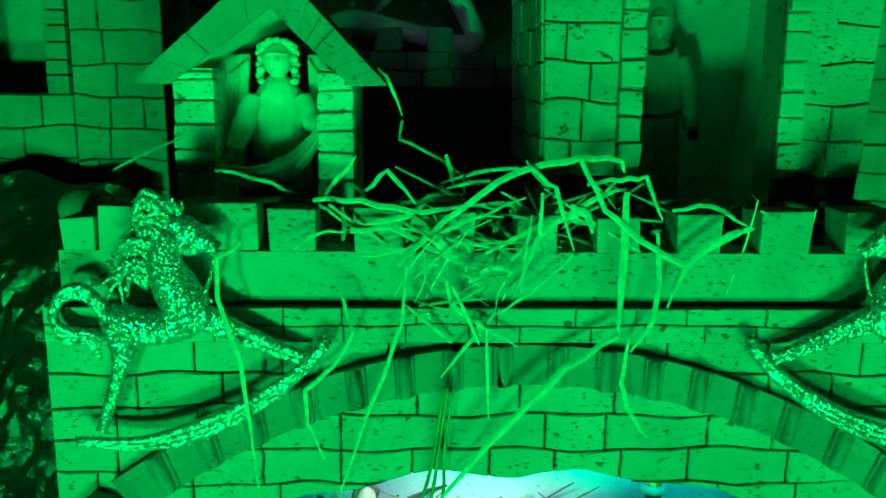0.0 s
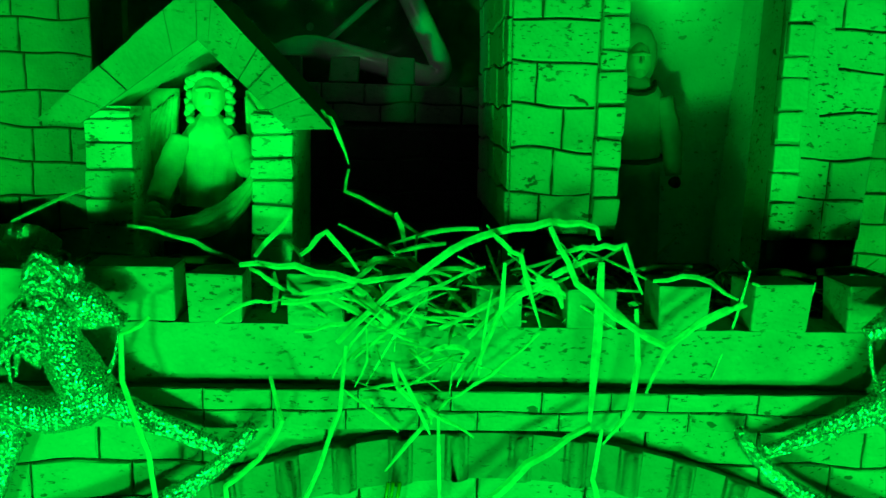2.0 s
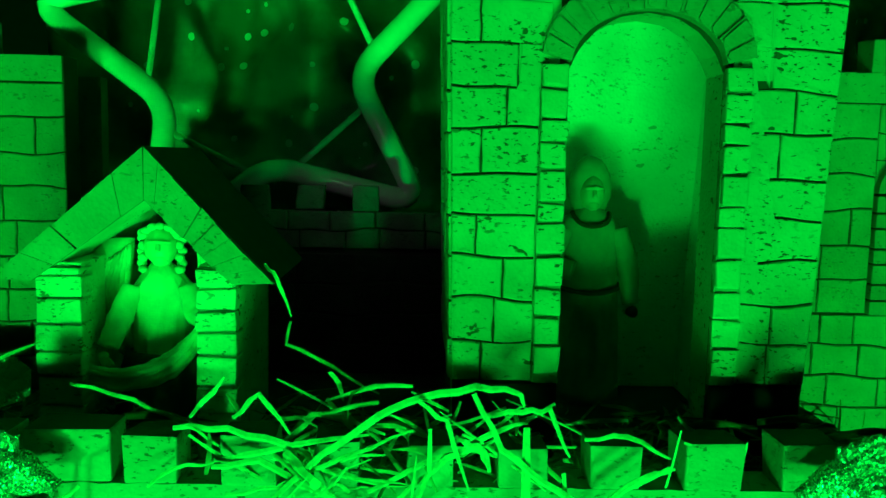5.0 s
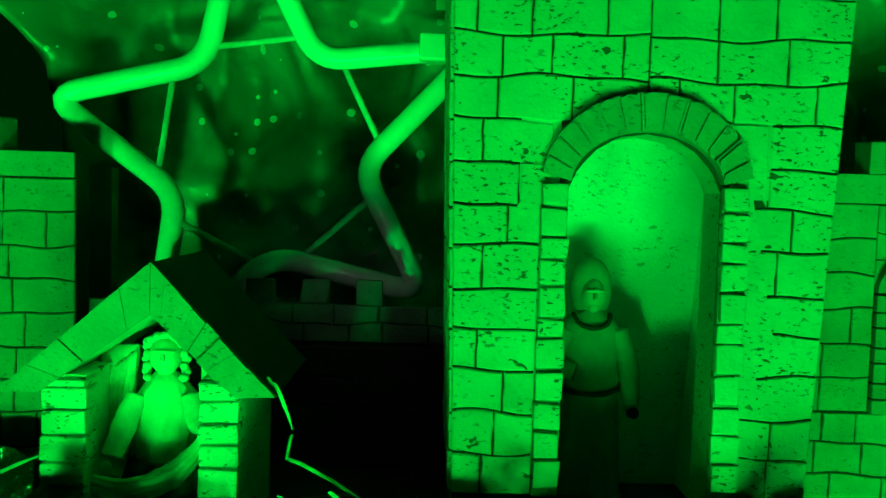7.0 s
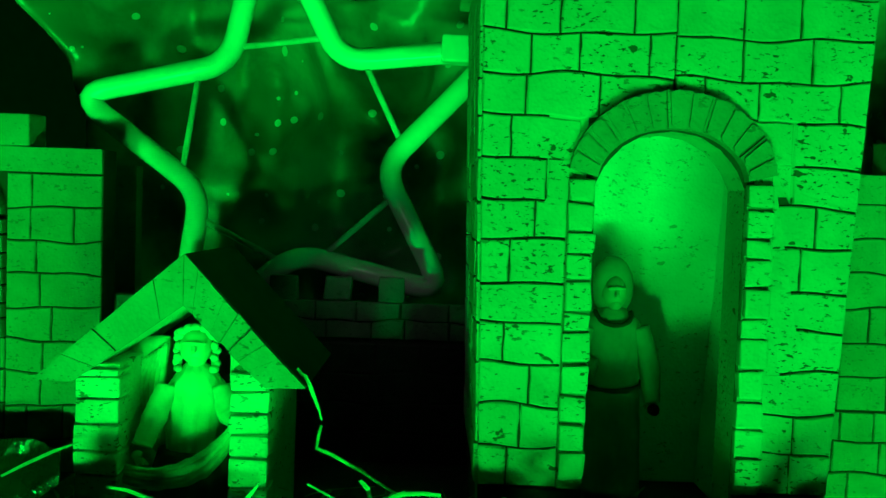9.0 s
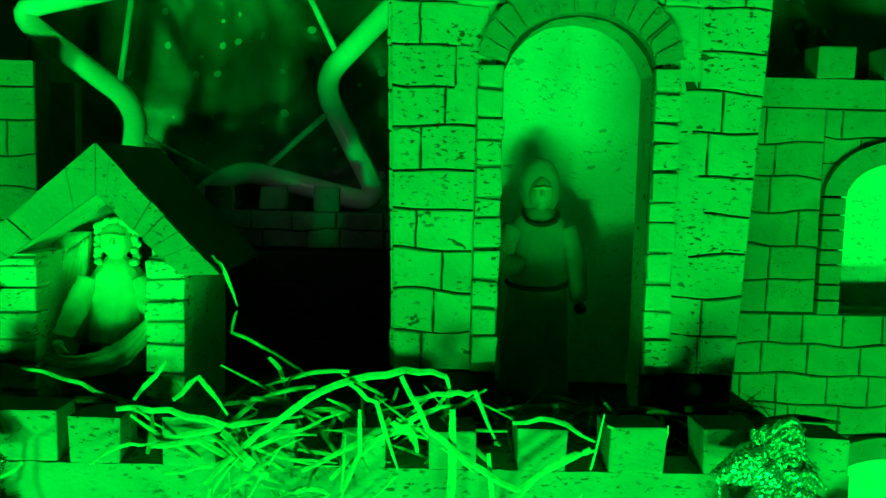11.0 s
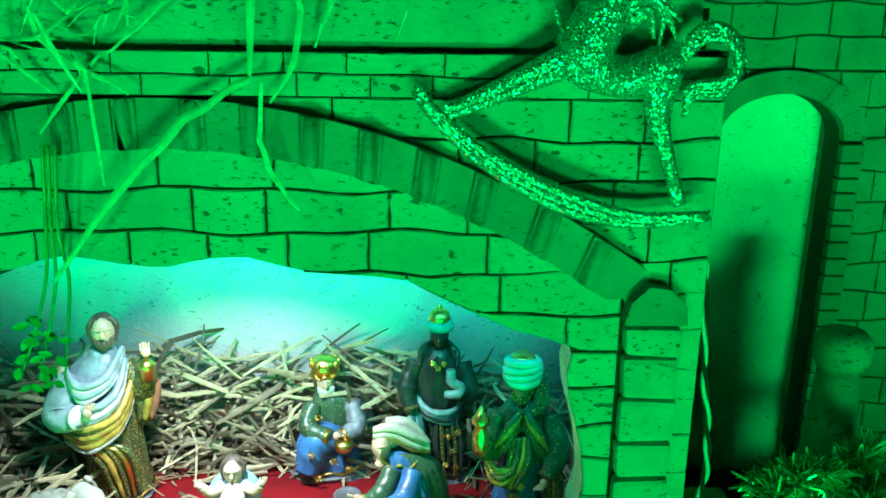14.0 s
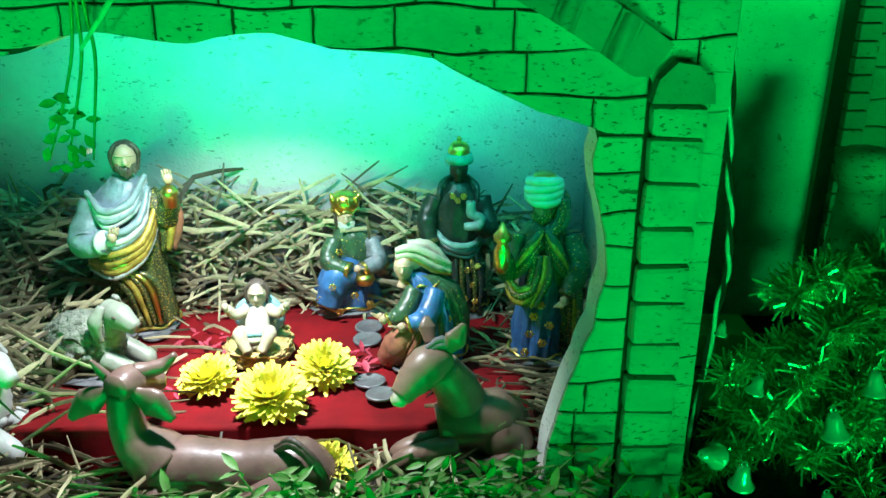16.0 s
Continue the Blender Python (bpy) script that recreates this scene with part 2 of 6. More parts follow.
# table under it all, with a layer of soil
table = thing("display_table", "low table under black cloth carrying the crib", "table")
bm = bmesh.new()
box(bm, -0.62, 1.02, 0.47, 1.30, -0.13, -0.075, 0.008)
part("tabletop", bm, BLACK, table)
for x in (-0.56, 0.96):
    for y in (0.52, 1.24):
        bm = bmesh.new()
        box(bm, x - 0.03, x + 0.03, y - 0.03, y + 0.03, -0.75, -0.13, 0.004)
        part("leg", bm, BLACK, table)
bm = bmesh.new()
g = bmesh.ops.create_grid(bm, x_segments=120, y_segments=60, size=1)
for v in g["verts"]:
    x, y = 0.2 + v.co.x * 0.80, 0.885 + v.co.y * 0.405
    v.co = (x, y, -0.045 + 0.012 * (noise.noise((x * 14, y * 14, 0)) + 0.5 * noise.noise((x * 40, y * 40, 3))))
r = bmesh.ops.extrude_face_region(bm, geom=list(bm.faces))
for v in r["geom"]:
    if isinstance(v, bmesh.types.BMVert):
        v.co.z = -0.0755
tagged(finish("ground", bm, EARTH), "dark soil spread over the table", "soil", kind="structure")

intrados = interp([(0, 0.307), (0.0465, 0.310), (0.0965, 0.304), (0.147, 0.294), (0.187, 0.280), (0.22, 0.263), (0.258, 0.247)])
jamb = interp([(-0.08, 0.232), (0.006, 0.2355), (0.055, 0.2475), (0.106, 0.2645), (0.154, 0.2715), (0.184, 0.2655), (0.229, 0.2545), (0.247, 0.2585)])


def extrados(u):
    return 0.411 - 1.16 * u * u


def trim_in(u):
    return 0.381 - 1.14 * u * u



def intr_z(x):
    """The ragged lower edge of the arch."""
    return intrados(abs(x - MID)) + 0.0022 * noise.noise((x * 45, 1.3, 0)) + 0.003 * math.sin(x * 60 + 1)


def jamb_u(z):
    return jamb(z) + 0.002 * noise.noise((z * 60, 7.1, 0))


front = thing("front_wall", "painted polystyrene castle wall with a wide arched opening", "wall", kind="structure")
L, R, TOP = MID - 0.3425, MID + 0.3425, 0.441
outline = [(L, -0.08), (L, TOP), (R, TOP), (R, -0.08)]
zs = np.linspace(-0.08, 0.243, 34)
outline += [(MID + jamb_u(z), z) for z in zs]
outline += [(x, intr_z(x)) for x in np.linspace(MID + 0.256, MID - 0.256, 120)]
outline += [(MID - jamb_u(z), z) for z in zs[::-1]]
bm = bmesh.new()
prism(bm, outline, FRONT, FRONT + 0.030, 0, 1)
part("wall_core", bm, [FOAM, JOINT], front)

# the plain band that carries the merlons
bm = bmesh.new()
xs = np.linspace(-0.252, 0.4, 160)
band = [(x, 0.437) for x in xs] + [(x, 0.4765 + 0.0012 * noise.noise((x * 80, 0, 5))) for x in xs[::-1]]
prism(bm, band, FRONT - 0.002, FRONT + 0.032)
part("parapet_band", bm, STONE, front)

# merlons: near edge, width, and top
for x0, w, top in ((-0.250, 0.024, 0.500), (-0.224, 0.046, 0.508), (-0.166, 0.052, 0.512), (-0.106, 0.032, 0.507), (-0.047, 0.034, 0.508), (0.010, 0.030, 0.506), (0.068, 0.030, 0.505),
                   (0.125, 0.031, 0.503), (0.182, 0.032, 0.506), (0.241, 0.038, 0.507), (0.303, 0.037, 0.508), (0.367, 0.033, 0.503)):
    bm = bmesh.new()
    box(bm, x0, x0 + w, FRONT - 0.002, FRONT + 0.030, 0.4755, top - 0.001, 0.0018, 0, 0.0016)
    # top faces near-black: shade above the low flood put into their colour
    for f in bm.faces:
        f.normal_update()
        if f.normal.z > 0.7:
            f.material_index = 1
    part("merlon", bm, [STONE, NEAR_BLACK], front)

# fine moulding of small bricks under the band
bm = bmesh.new()
xs = np.linspace(-0.262, 0.414, 170)
band = [(x, max(0.4125, extrados(abs(x - MID)) + 0.0005)) for x in xs] + [(x, 0.4385 + 0.0010 * noise.noise((x * 90, 3, 5))) for x in xs[::-1]]
prism(bm, band, FRONT - 0.010, FRONT + 0.0005, 0)
part("moulding", bm, JOINT, front)
bricks(front, STONE, 0.4125, 0.4385, 0.0125, 0.048, FRONT - 0.010, lambda z: -0.262, lambda z: 0.414, seed=4, proud=0.002, gap=0.0005, wave=0.0009)

# large bricks above the trim, between trim and opening, and on both piers
bricks(front, STONE, -0.045, 0.412, 0.0256, 0.062, FRONT, lambda z: L, lambda z: MID - 0.004, low=lambda x: extrados(abs(x - MID)) if abs(x - MID) < 0.31 else -1, high=None, seed=11)
bricks(front, STONE, -0.045, 0.412, 0.0256, 0.062, FRONT, lambda z: MID - 0.002, lambda z: R, low=lambda x: extrados(abs(x - MID)) if abs(x - MID) < 0.31 else -1, high=None, seed=12)
bricks(front, STONE, 0.247, 0.382, 0.0256, 0.062, FRONT, lambda z: MID - 0.288, lambda z: MID + 0.288, low=intr_z, high=lambda x: trim_in(abs(x - MID)), seed=15)
for s, sd in ((1, 21), (-1, 22)):
    if s > 0:
        lf, rt = (lambda z: MID + jamb_u(z)), (lambda z: MID + 0.288)
    else:
        lf, rt = (lambda z: MID - 0.288), (lambda z: MID - jamb_u(z))
    bricks(front, STONE, -0.045, 0.2465, 0.0256, 0.05, FRONT, lf, rt, seed=sd)

# raised arch of rough voussoirs
rnd = random.Random(5)
arc = [(u, extrados(u), trim_in(min(u, 0.288))) for u in np.linspace(0, 0.30, 61)]
path = [(MID - u, MID - u + 0.16 * u ** 2, a, b) for u, a, b in arc[::-1]] + [(MID + u, MID + u - 0.16 * u ** 2, a, b) for u, a, b in arc[1:]]
i, rib = 0, False
while i < len(path) - 1:
    k = min(len(path) - 1, i + (3 if rib else rnd.choice((4, 5))))
    bm = bmesh.new()
    seg = path[i:k + 1]
    pts = [(xi, b) for xo, xi, a, b in seg] + [(xo, a) for xo, xi, a, b in seg[::-1]]
    prism(bm, pts, FRONT - (0.0155 if rib else 0.0105) - rnd.uniform(0, 0.001), FRONT + 0.0005)
    if rib:
        bmesh.ops.bevel(bm, geom=[e for e in bm.edges if all(v.co.y < FRONT - 0.004 for v in e.verts)], offset=0.0035, segments=3, affect="EDGES")
    part("voussoir", bm, TRIM, front, "", rib)
    i, rib = k, not rib

# pilasters with rope-like blocks
for s in (1, -1):
    c = MID + s * 0.3085
    z = -0.045
    while z < 0.262:
        h = rnd.uniform(0.024, 0.033)
        t = min(z + h - 0.0014, 0.268)
        bm = bmesh.new()
        box(bm, c - 0.0185, c + 0.0185, FRONT - 0.013 + rnd.uniform(-0.001, 0.001), FRONT + 0.0005, z, t, 0.004, 0, 0.0012)
        part("pilaster_block", bm, STONE, front)
        z += h
    bm = bmesh.new()
    prism(bm, [(c - 0.0205, 0.270), (c + 0.0205, 0.270), (c + 0.019, 0.283), (c + 0.008, 0.294), (c - 0.006, 0.296), (c - 0.017, 0.285)], FRONT - 0.015, FRONT + 0.0005)
    part("pilaster_cap", bm, TRIM, front)
bricks(front, STONE, -0.045, 0.29, 0.0256, 0.022, FRONT, lambda z: MID + 0.329, lambda z: R, seed=31)
bricks(front, STONE, -0.045, 0.29, 0.0256, 0.022, FRONT, lambda z: L, lambda z: MID - 0.329, seed=32)

# cave behind the arch: back, cheeks, roof that carries the castle
bm = bmesh.new()
box(bm, -0.262, 0.414, 0.885, 0.905, -0.07, 0.44)
tagged(finish("cave_wall_back", bm, FOAM), "white polystyrene back wall of the cave", "wall", kind="structure")
for nm, x0 in (("cave_wall_west", -0.262), ("cave_wall_east", 0.394)):
    bm = bmesh.new()
    box(bm, x0, x0 + 0.02, FRONT + 0.031, 0.8845, -0.07, 0.44)
    tagged(finish(nm, bm, FOAM), "white polystyrene side wall of the cave", "wall", kind="structure")
bm = bmesh.new()
box(bm, -0.264, 0.416, FRONT + 0.033, 0.906, 0.441, 0.466)
tagged(finish("platform", bm, EARTH), "dark soil-covered platform carrying the small castle", "platform", kind="structure")


# ---- gate tower ----
tower = thing("gate_tower", "polystyrene castle tower with an arched doorway", "tower")
TY = 0.657
tl = interp([(0.47, 0.0995), (0.91, 0.088)])
tr = interp([(0.47, 0.349), (0.91, 0.371)])
arch_z = interp([(0.0, 0.782), (0.02, 0.779), (0.035, 0.770), (0.047, 0.757), (0.054, 0.742)])
DX = 0.2275
door = [(0.2815, 0.466), (0.2815, 0.742)] + [(DX + u, arch_z(abs(u))) for u in np.linspace(0.0525, -0.0525, 25)] + [(0.1735, 0.742), (0.1735, 0.466)]
bm = bmesh.new()
prism(bm, [(tl(0.466), 0.466), (tl(0.91), 0.91), (tr(0.91), 0.91), (tr(0.466), 0.466)] + door, TY, TY + 0.035, 0, 1)
part("front_panel", bm, [STONE_BRIGHT, JOINT], tower)
bm = bmesh.new()
prism(bm, [(tl(0.466) + 0.003, 0.466), (tl(0.91) + 0.003, 0.909), (tr(0.91) - 0.003, 0.909), (tr(0.466) - 0.003, 0.466)], 0.850, 0.866)
part("back_panel", bm, FOAM, tower, "white polystyrene panel behind the doorway")
for f in (tl, tr):
    s = 1 if f is tl else -1
    bm = bmesh.new()
    a = [(f(0.466), TY + 0.0355, 0.466), (f(0.466) + s * 0.03, TY + 0.0355, 0.466), (f(0.466) + s * 0.03, 0.8495, 0.466), (f(0.466), 0.8495, 0.466)]
    b = [(f(0.91), TY + 0.0355, 0.908), (f(0.91) + s * 0.03, TY + 0.0355, 0.908), (f(0.91) + s * 0.03, 0.8495, 0.908), (f(0.91), 0.8495, 0.908)]
    loft(bm, [a, b])
    bmesh.ops.recalc_face_normals(bm, faces=bm.faces)
    for face in bm.faces:
        face.normal_update()
        face.material_index = 1 if face.normal.x * s < -0.5 else 0
    part("side_panel", bm, [FOAM, JOINT], tower)
bm = bmesh.new()
box(bm, 0.076, 0.383, TY - 0.014, 0.87, 0.9105, 0.93, 0.003)
part("cornice", bm, STONE_BRIGHT, tower)
# blocks that frame the doorway
for x0 in (0.1545, 0.2817):
    bm = bmesh.new()
    box(bm, x0, x0 + 0.0186, TY - 0.0055, TY + 0.0003, 0.522, 0.744, 0.0008)
    part("jamb_strip", bm, TRIM, tower)
z = 0.53
while z < 0.742:
    h = rnd.uniform(0.013, 0.023)
    for x0, x1 in ((0.1545, 0.1735), (0.2815, 0.3005)):
        bm = bmesh.new()
        box(bm, x0, x1 + rnd.uniform(-0.001, 0.001), TY - 0.008 - rnd.uniform(0, 0.003), TY + 0.0005, z, z + h - 0.0018, 0.002, 0, 0.0012)
        part("jamb_block", bm, STONE_BRIGHT, tower)
    z += h
for x0 in (0.139, 0.288):
    bm = bmesh.new()
    box(bm, x0, x0 + 0.028, TY - 0.0016, TY + 0.0003, 0.738, 0.795)
    part("spandrel", bm, STONE_BRIGHT, tower)
ang = np.linspace(math.pi * 0.97, math.pi * 0.03, 14)
for a0, a1 in zip(ang, ang[1:]):
    bm = bmesh.new()
    pts = [(DX + 0.0535 * math.cos(a), 0.744 + 0.039 * math.sin(a)) for a in (a0, (a0 + a1) / 2, a1)] + [(DX + 0.0735 * math.cos(a), 0.747 + 0.063 * math.sin(a)) for a in (a1, (a0 + a1) / 2, a0)]
    prism(bm, pts, TY - 0.010 - rnd.uniform(0, 0.004), TY + 0.0005)
    bmesh.ops.bevel(bm, geom=[e for e in bm.edges if all(v.co.y < TY - 0.004 for v in e.verts)], offset=0.002, segments=2, affect="EDGES")
    part("voussoir", bm, TRIM, tower)
outer = lambda x: 0.747 + 0.0635 * math.sqrt(max(0, 1 - ((x - DX) / 0.0740) ** 2)) if abs(x - DX) < 0.0725 else -1
bricks(tower, STONE_BRIGHT, 0.522, 0.909, 0.0298, 0.047, TY, tl, lambda z: 0.1545 if z < 0.748 else DX - 0.001, low=outer, seed=41)
bricks(tower, STONE_BRIGHT, 0.522, 0.909, 0.0298, 0.047, TY, lambda z: 0.3005 if z < 0.748 else DX, tr, low=outer, seed=42)
bricks(tower, STONE_BRIGHT, 0.522, 0.906, 0.0298, 0.05, TY, lambda z: TY + 0.002, lambda z: 0.864, seed=43, along=lambda x, d, z: (tl(z) - d, x, z))
# black panels added to stand for the dark gap below the tower front
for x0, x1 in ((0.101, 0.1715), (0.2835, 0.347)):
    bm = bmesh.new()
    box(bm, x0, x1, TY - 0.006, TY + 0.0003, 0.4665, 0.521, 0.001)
    part("gap_panel", bm, BLACK, tower, "black panel added for the dark gap under the tower")
# ---- flanking buildings at the back ----
def battlement(parent, xs, w, y0, y1, z0, h, mat):
    for x in xs:
        bm = bmesh.new()
        box(bm, x, x + w, y0, y1, z0 + 0.0005, z0 + h, 0.002, 0, 0.0015)
        part("merlon", bm, mat, parent)


def cut_wall(parent, x0, x1, z0, z1, y0, y1, mats, holes):
    """A wall with arched openings (x from, x to, sill, spring, crown), built as strips round them."""
    holes = sorted(holes, key=lambda h: h[2])
    pts_lo = z0
    for hx0, hx1, sill, spring, crown in holes:
        if sill > pts_lo:
            bm = bmesh.new()
            box(bm, x0, x1, y0, y1, pts_lo, sill)
            part("wall_core", bm, mats, parent)
        top = crown + 0.012
        for a, b in ((x0, hx0), (hx1, x1)):
            bm = bmesh.new()
            box(bm, a, b, y0, y1, sill, top)
            part("wall_core", bm, mats, parent)
        bm = bmesh.new()
        c, r = (hx0 + hx1) / 2, (hx1 - hx0) / 2
        pts = [(hx0, top), (hx0, spring)] + [(c - r * math.cos(a), spring + (crown - spring) * math.sin(a)) for a in np.linspace(0.05, math.pi - 0.05, 17)] + [(hx1, spring), (hx1, top)]
        prism(bm, pts, y0, y1)
        part("wall_core", bm, mats, parent)
        pts_lo = top
    bm = bmesh.new()
    box(bm, x0, x1, y0, y1, pts_lo, z1)
    part("wall_core", bm, mats, parent)


def arch_trim(parent, hx0, hx1, sill, spring, crown, y, w=0.022, proud=0.010, n=11, legs=True, mat=None):
    c, r = (hx0 + hx1) / 2, (hx1 - hx0) / 2
    ang = np.linspace(math.pi, 0, n + 1)
    for a0, a1 in zip(ang, ang[1:]):
        bm = bmesh.new()
        pts = [(c + r * math.cos(a), spring + (crown - spring) * math.sin(a)) for a in (a0, (a0 + a1) / 2, a1)]
        pts += [(c + (r + w) * math.cos(a), spring + (crown - spring + w) * math.sin(a)) for a in (a1, (a0 + a1) / 2, a0)]
        prism(bm, pts, y - proud - rnd.uniform(0, 0.002), y + 0.0005)
        part("voussoir", bm, mat or TRIM, parent)
    if legs:
        z = sill
        while z < spring - 0.004:
            t = min(spring, z + rnd.uniform(0.014, 0.02))
            for a, b in ((hx0 - w, hx0), (hx1, hx1 + w)):
                bm = bmesh.new()
                box(bm, a, b, y - proud - rnd.uniform(0, 0.001), y + 0.0005, z, t - 0.0015, 0.0015)
                part("jamb_block", bm, mat or TRIM, parent)
            z = t


def around(holes, w):
    """For bricks: the low line over openings, trims included."""
    def low(x):
        for hx0, hx1, sill, spring, crown in holes:
            c, r = (hx0 + hx1) / 2, (hx1 - hx0) / 2 + w
            if abs(x - c) < r:
                return spring + (crown - spring + w) * math.sqrt(1 - ((x - c) / r) ** 2)
        return -1
    return low


BY = 0.870
WIN = (0.532, 0.655, 0.537, 0.655, 0.690)
ARC = (0.525, 0.650, -0.07, 0.345, 0.390)
right_house = thing("side_building", "polystyrene building with a lit window over an arched door", "building")
cut_wall(right_house, 0.419, 0.86, -0.075, 0.769, BY, BY + 0.03, JOINT, [ARC, WIN])
for h in (ARC, WIN):
    arch_trim(right_house, *h, BY, n=13)
low_w, low_a = around([WIN], 0.022), around([ARC], 0.022)
bricks(right_house, STONE_DIM, 0.537, 0.7405, 0.0325, 0.045, BY, lambda z: 0.4195, lambda z: WIN[0] - 0.022, low=None, seed=51)
bricks(right_house, STONE_DIM, 0.537, 0.7405, 0.0325, 0.045, BY, lambda z: WIN[1] + 0.022, lambda z: 0.86, low=None, seed=52)
bricks(right_house, STONE_DIM, 0.66, 0.74, 0.027, 0.045, BY, lambda z: WIN[0] - 0.0215, lambda z: WIN[1] + 0.0215, low=low_w, seed=53)
bricks(right_house, STONE_DIM, 0.412, 0.536, 0.031, 0.045, BY, lambda z: 0.4195, lambda z: 0.86, seed=54)
bricks(right_house, STONE_DIM, 0.345, 0.4115, 0.033, 0.045, BY, lambda z: ARC[0] - 0.022, lambda z: ARC[1] + 0.022, low=low_a, seed=55)
bricks(right_house, STONE_DIM, -0.07, 0.4115, 0.032, 0.045, BY, lambda z: 0.4195, lambda z: ARC[0] - 0.0225, seed=56)
bricks(right_house, STONE_DIM, -0.07, 0.4115, 0.032, 0.045, BY, lambda z: ARC[1] + 0.0225, lambda z: 0.86, seed=57)
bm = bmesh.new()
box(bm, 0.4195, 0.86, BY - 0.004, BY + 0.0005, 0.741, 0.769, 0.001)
part("parapet_band", bm, STONE_DIM, right_house)
battlement(right_house, [0.499, 0.565, 0.632, 0.70, 0.77], 0.036, BY - 0.003, BY + 0.03, 0.769, 0.032, STONE_DIM)
bm = bmesh.new()
box(bm, 0.42, 0.859, BY + 0.070, BY + 0.088, 0.4995, 0.76)
part("back_panel", bm, FOAM, right_house, "white polystyrene panel behind the window")
bm = bmesh.new()
box(bm, 0.42, 0.859, BY + 0.042, BY + 0.060, -0.075, 0.499)
part("back_panel", bm, FOAM, right_house, "white polystyrene panel behind the arched door")
bm = bmesh.new()
box(bm, 0.42, 0.859, BY + 0.0305, BY + 0.0695, 0.500, 0.535)
part("storey_floor", bm, STONE_DIM, right_house)
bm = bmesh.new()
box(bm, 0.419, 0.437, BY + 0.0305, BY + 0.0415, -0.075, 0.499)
part("side_panel", bm, STONE_DIM, right_house)

# reveals in dim stone: the shading inside each opening put into colour
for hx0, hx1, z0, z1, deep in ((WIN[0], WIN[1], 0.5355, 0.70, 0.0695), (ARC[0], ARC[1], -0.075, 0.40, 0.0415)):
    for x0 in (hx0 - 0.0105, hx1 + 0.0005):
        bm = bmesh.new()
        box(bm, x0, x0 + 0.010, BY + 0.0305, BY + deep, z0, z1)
        part("reveal", bm, STONE_DIM, right_house)

left_house = thing("side_building", "polystyrene building with brick courses and an open window", "building")
LWIN = (-0.46, -0.377, 0.581, 0.70, 0.73)
cut_wall(left_house, -0.62, -0.262, -0.075, 0.766, BY, BY + 0.03, JOINT, [LWIN])
arch_trim(left_house, *LWIN, BY, n=9)
bricks(left_house, STONE_DIM, -0.07, 0.741, 0.0325, 0.045, BY, lambda z: -0.354, lambda z: -0.2625, seed=61)
bricks(left_house, STONE_DIM, -0.07, 0.58, 0.0325, 0.045, BY, lambda z: -0.62, lambda z: -0.355, seed=62)
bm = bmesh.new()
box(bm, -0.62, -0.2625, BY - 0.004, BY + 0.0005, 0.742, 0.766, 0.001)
part("parapet_band", bm, STONE_DIM, left_house)
battlement(left_house, [-0.365, -0.43, -0.50], 0.032, BY - 0.003, BY + 0.03, 0.766, 0.032, STONE_DIM)
# white panel coloured as dim stone: weak light behind this window put in
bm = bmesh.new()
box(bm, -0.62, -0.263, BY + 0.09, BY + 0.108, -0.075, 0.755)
part("back_panel", bm, STONE_DIM, left_house, "white polystyrene panel behind the window")

dark = thing("battlement_wall", "charcoal polystyrene battlement wall at the back of the castle", "wall")
bm = bmesh.new()
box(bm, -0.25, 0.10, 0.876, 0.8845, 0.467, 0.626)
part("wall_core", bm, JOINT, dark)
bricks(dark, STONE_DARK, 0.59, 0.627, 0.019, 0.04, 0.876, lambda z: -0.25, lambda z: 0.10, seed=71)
# lower courses near-black: the dark behind the parapet put into their colour
bricks(dark, NEAR_BLACK, 0.467, 0.586, 0.03, 0.05, 0.878, lambda z: -0.25, lambda z: 0.10, seed=72)
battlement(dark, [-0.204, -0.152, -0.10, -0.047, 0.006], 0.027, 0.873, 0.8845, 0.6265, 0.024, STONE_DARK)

# ---- more materials ----
def brocade(name, base, gold=(0.65, 0.45, 0.10), amount=0.5, scale=230, rough=0.36):
    """Glossy figurine paint with worn gold pattern."""
    m, nt, b = material(name)
    co = coords(nt)
    v = node(nt, "ShaderNodeTexVoronoi", Scale=float(scale))
    nt.links.new(co, v.inputs["Vector"])
    mask = ramp(nt, mixc(nt, 0.5, v.outputs[0], noise_tex(nt, co, scale * 1.7, 4)), [(amount - 0.06, (1, 1, 1)), (amount + 0.02, (0, 0, 0))])
    shade = ramp(nt, noise_tex(nt, co, 60, 5), [(0.3, tuple(c * 0.45 for c in base)), (0.62, base)])
    nt.links.new(mixc(nt, mask, shade, gold), b.inputs["Base Color"])
    nt.links.new(mask, b.inputs["Metallic"])
    b.inputs["Roughness"].default_value = rough
    bump(nt, b, mixc(nt, 0.5, mask, noise_tex(nt, co, 300, 3)), 0.5, 0.0012)
    return m


def straw_paint(name, a, b_, rough=0.6):
    m, nt, b = material(name)
    g = nt.nodes.new("ShaderNodeNewGeometry")
    col = ramp(nt, g.outputs["Random Per Island"], [(0.0, a), (0.65, b_), (1.0, tuple(min(1, c * 1.5) for c in b_))])
    fib = ramp(nt, noise_tex(nt, coords(nt), 160, 5), [(0.3, (0.6, 0.6, 0.6)), (0.7, (1, 1, 1))])
    nt.links.new(mixc(nt, 1.0, col, fib, "MULTIPLY"), b.inputs["Base Color"])
    b.inputs["Roughness"].default_value = rough
    bump(nt, b, noise_tex(nt, coords(nt), 700, 3), 0.3, 0.0006)
    return m


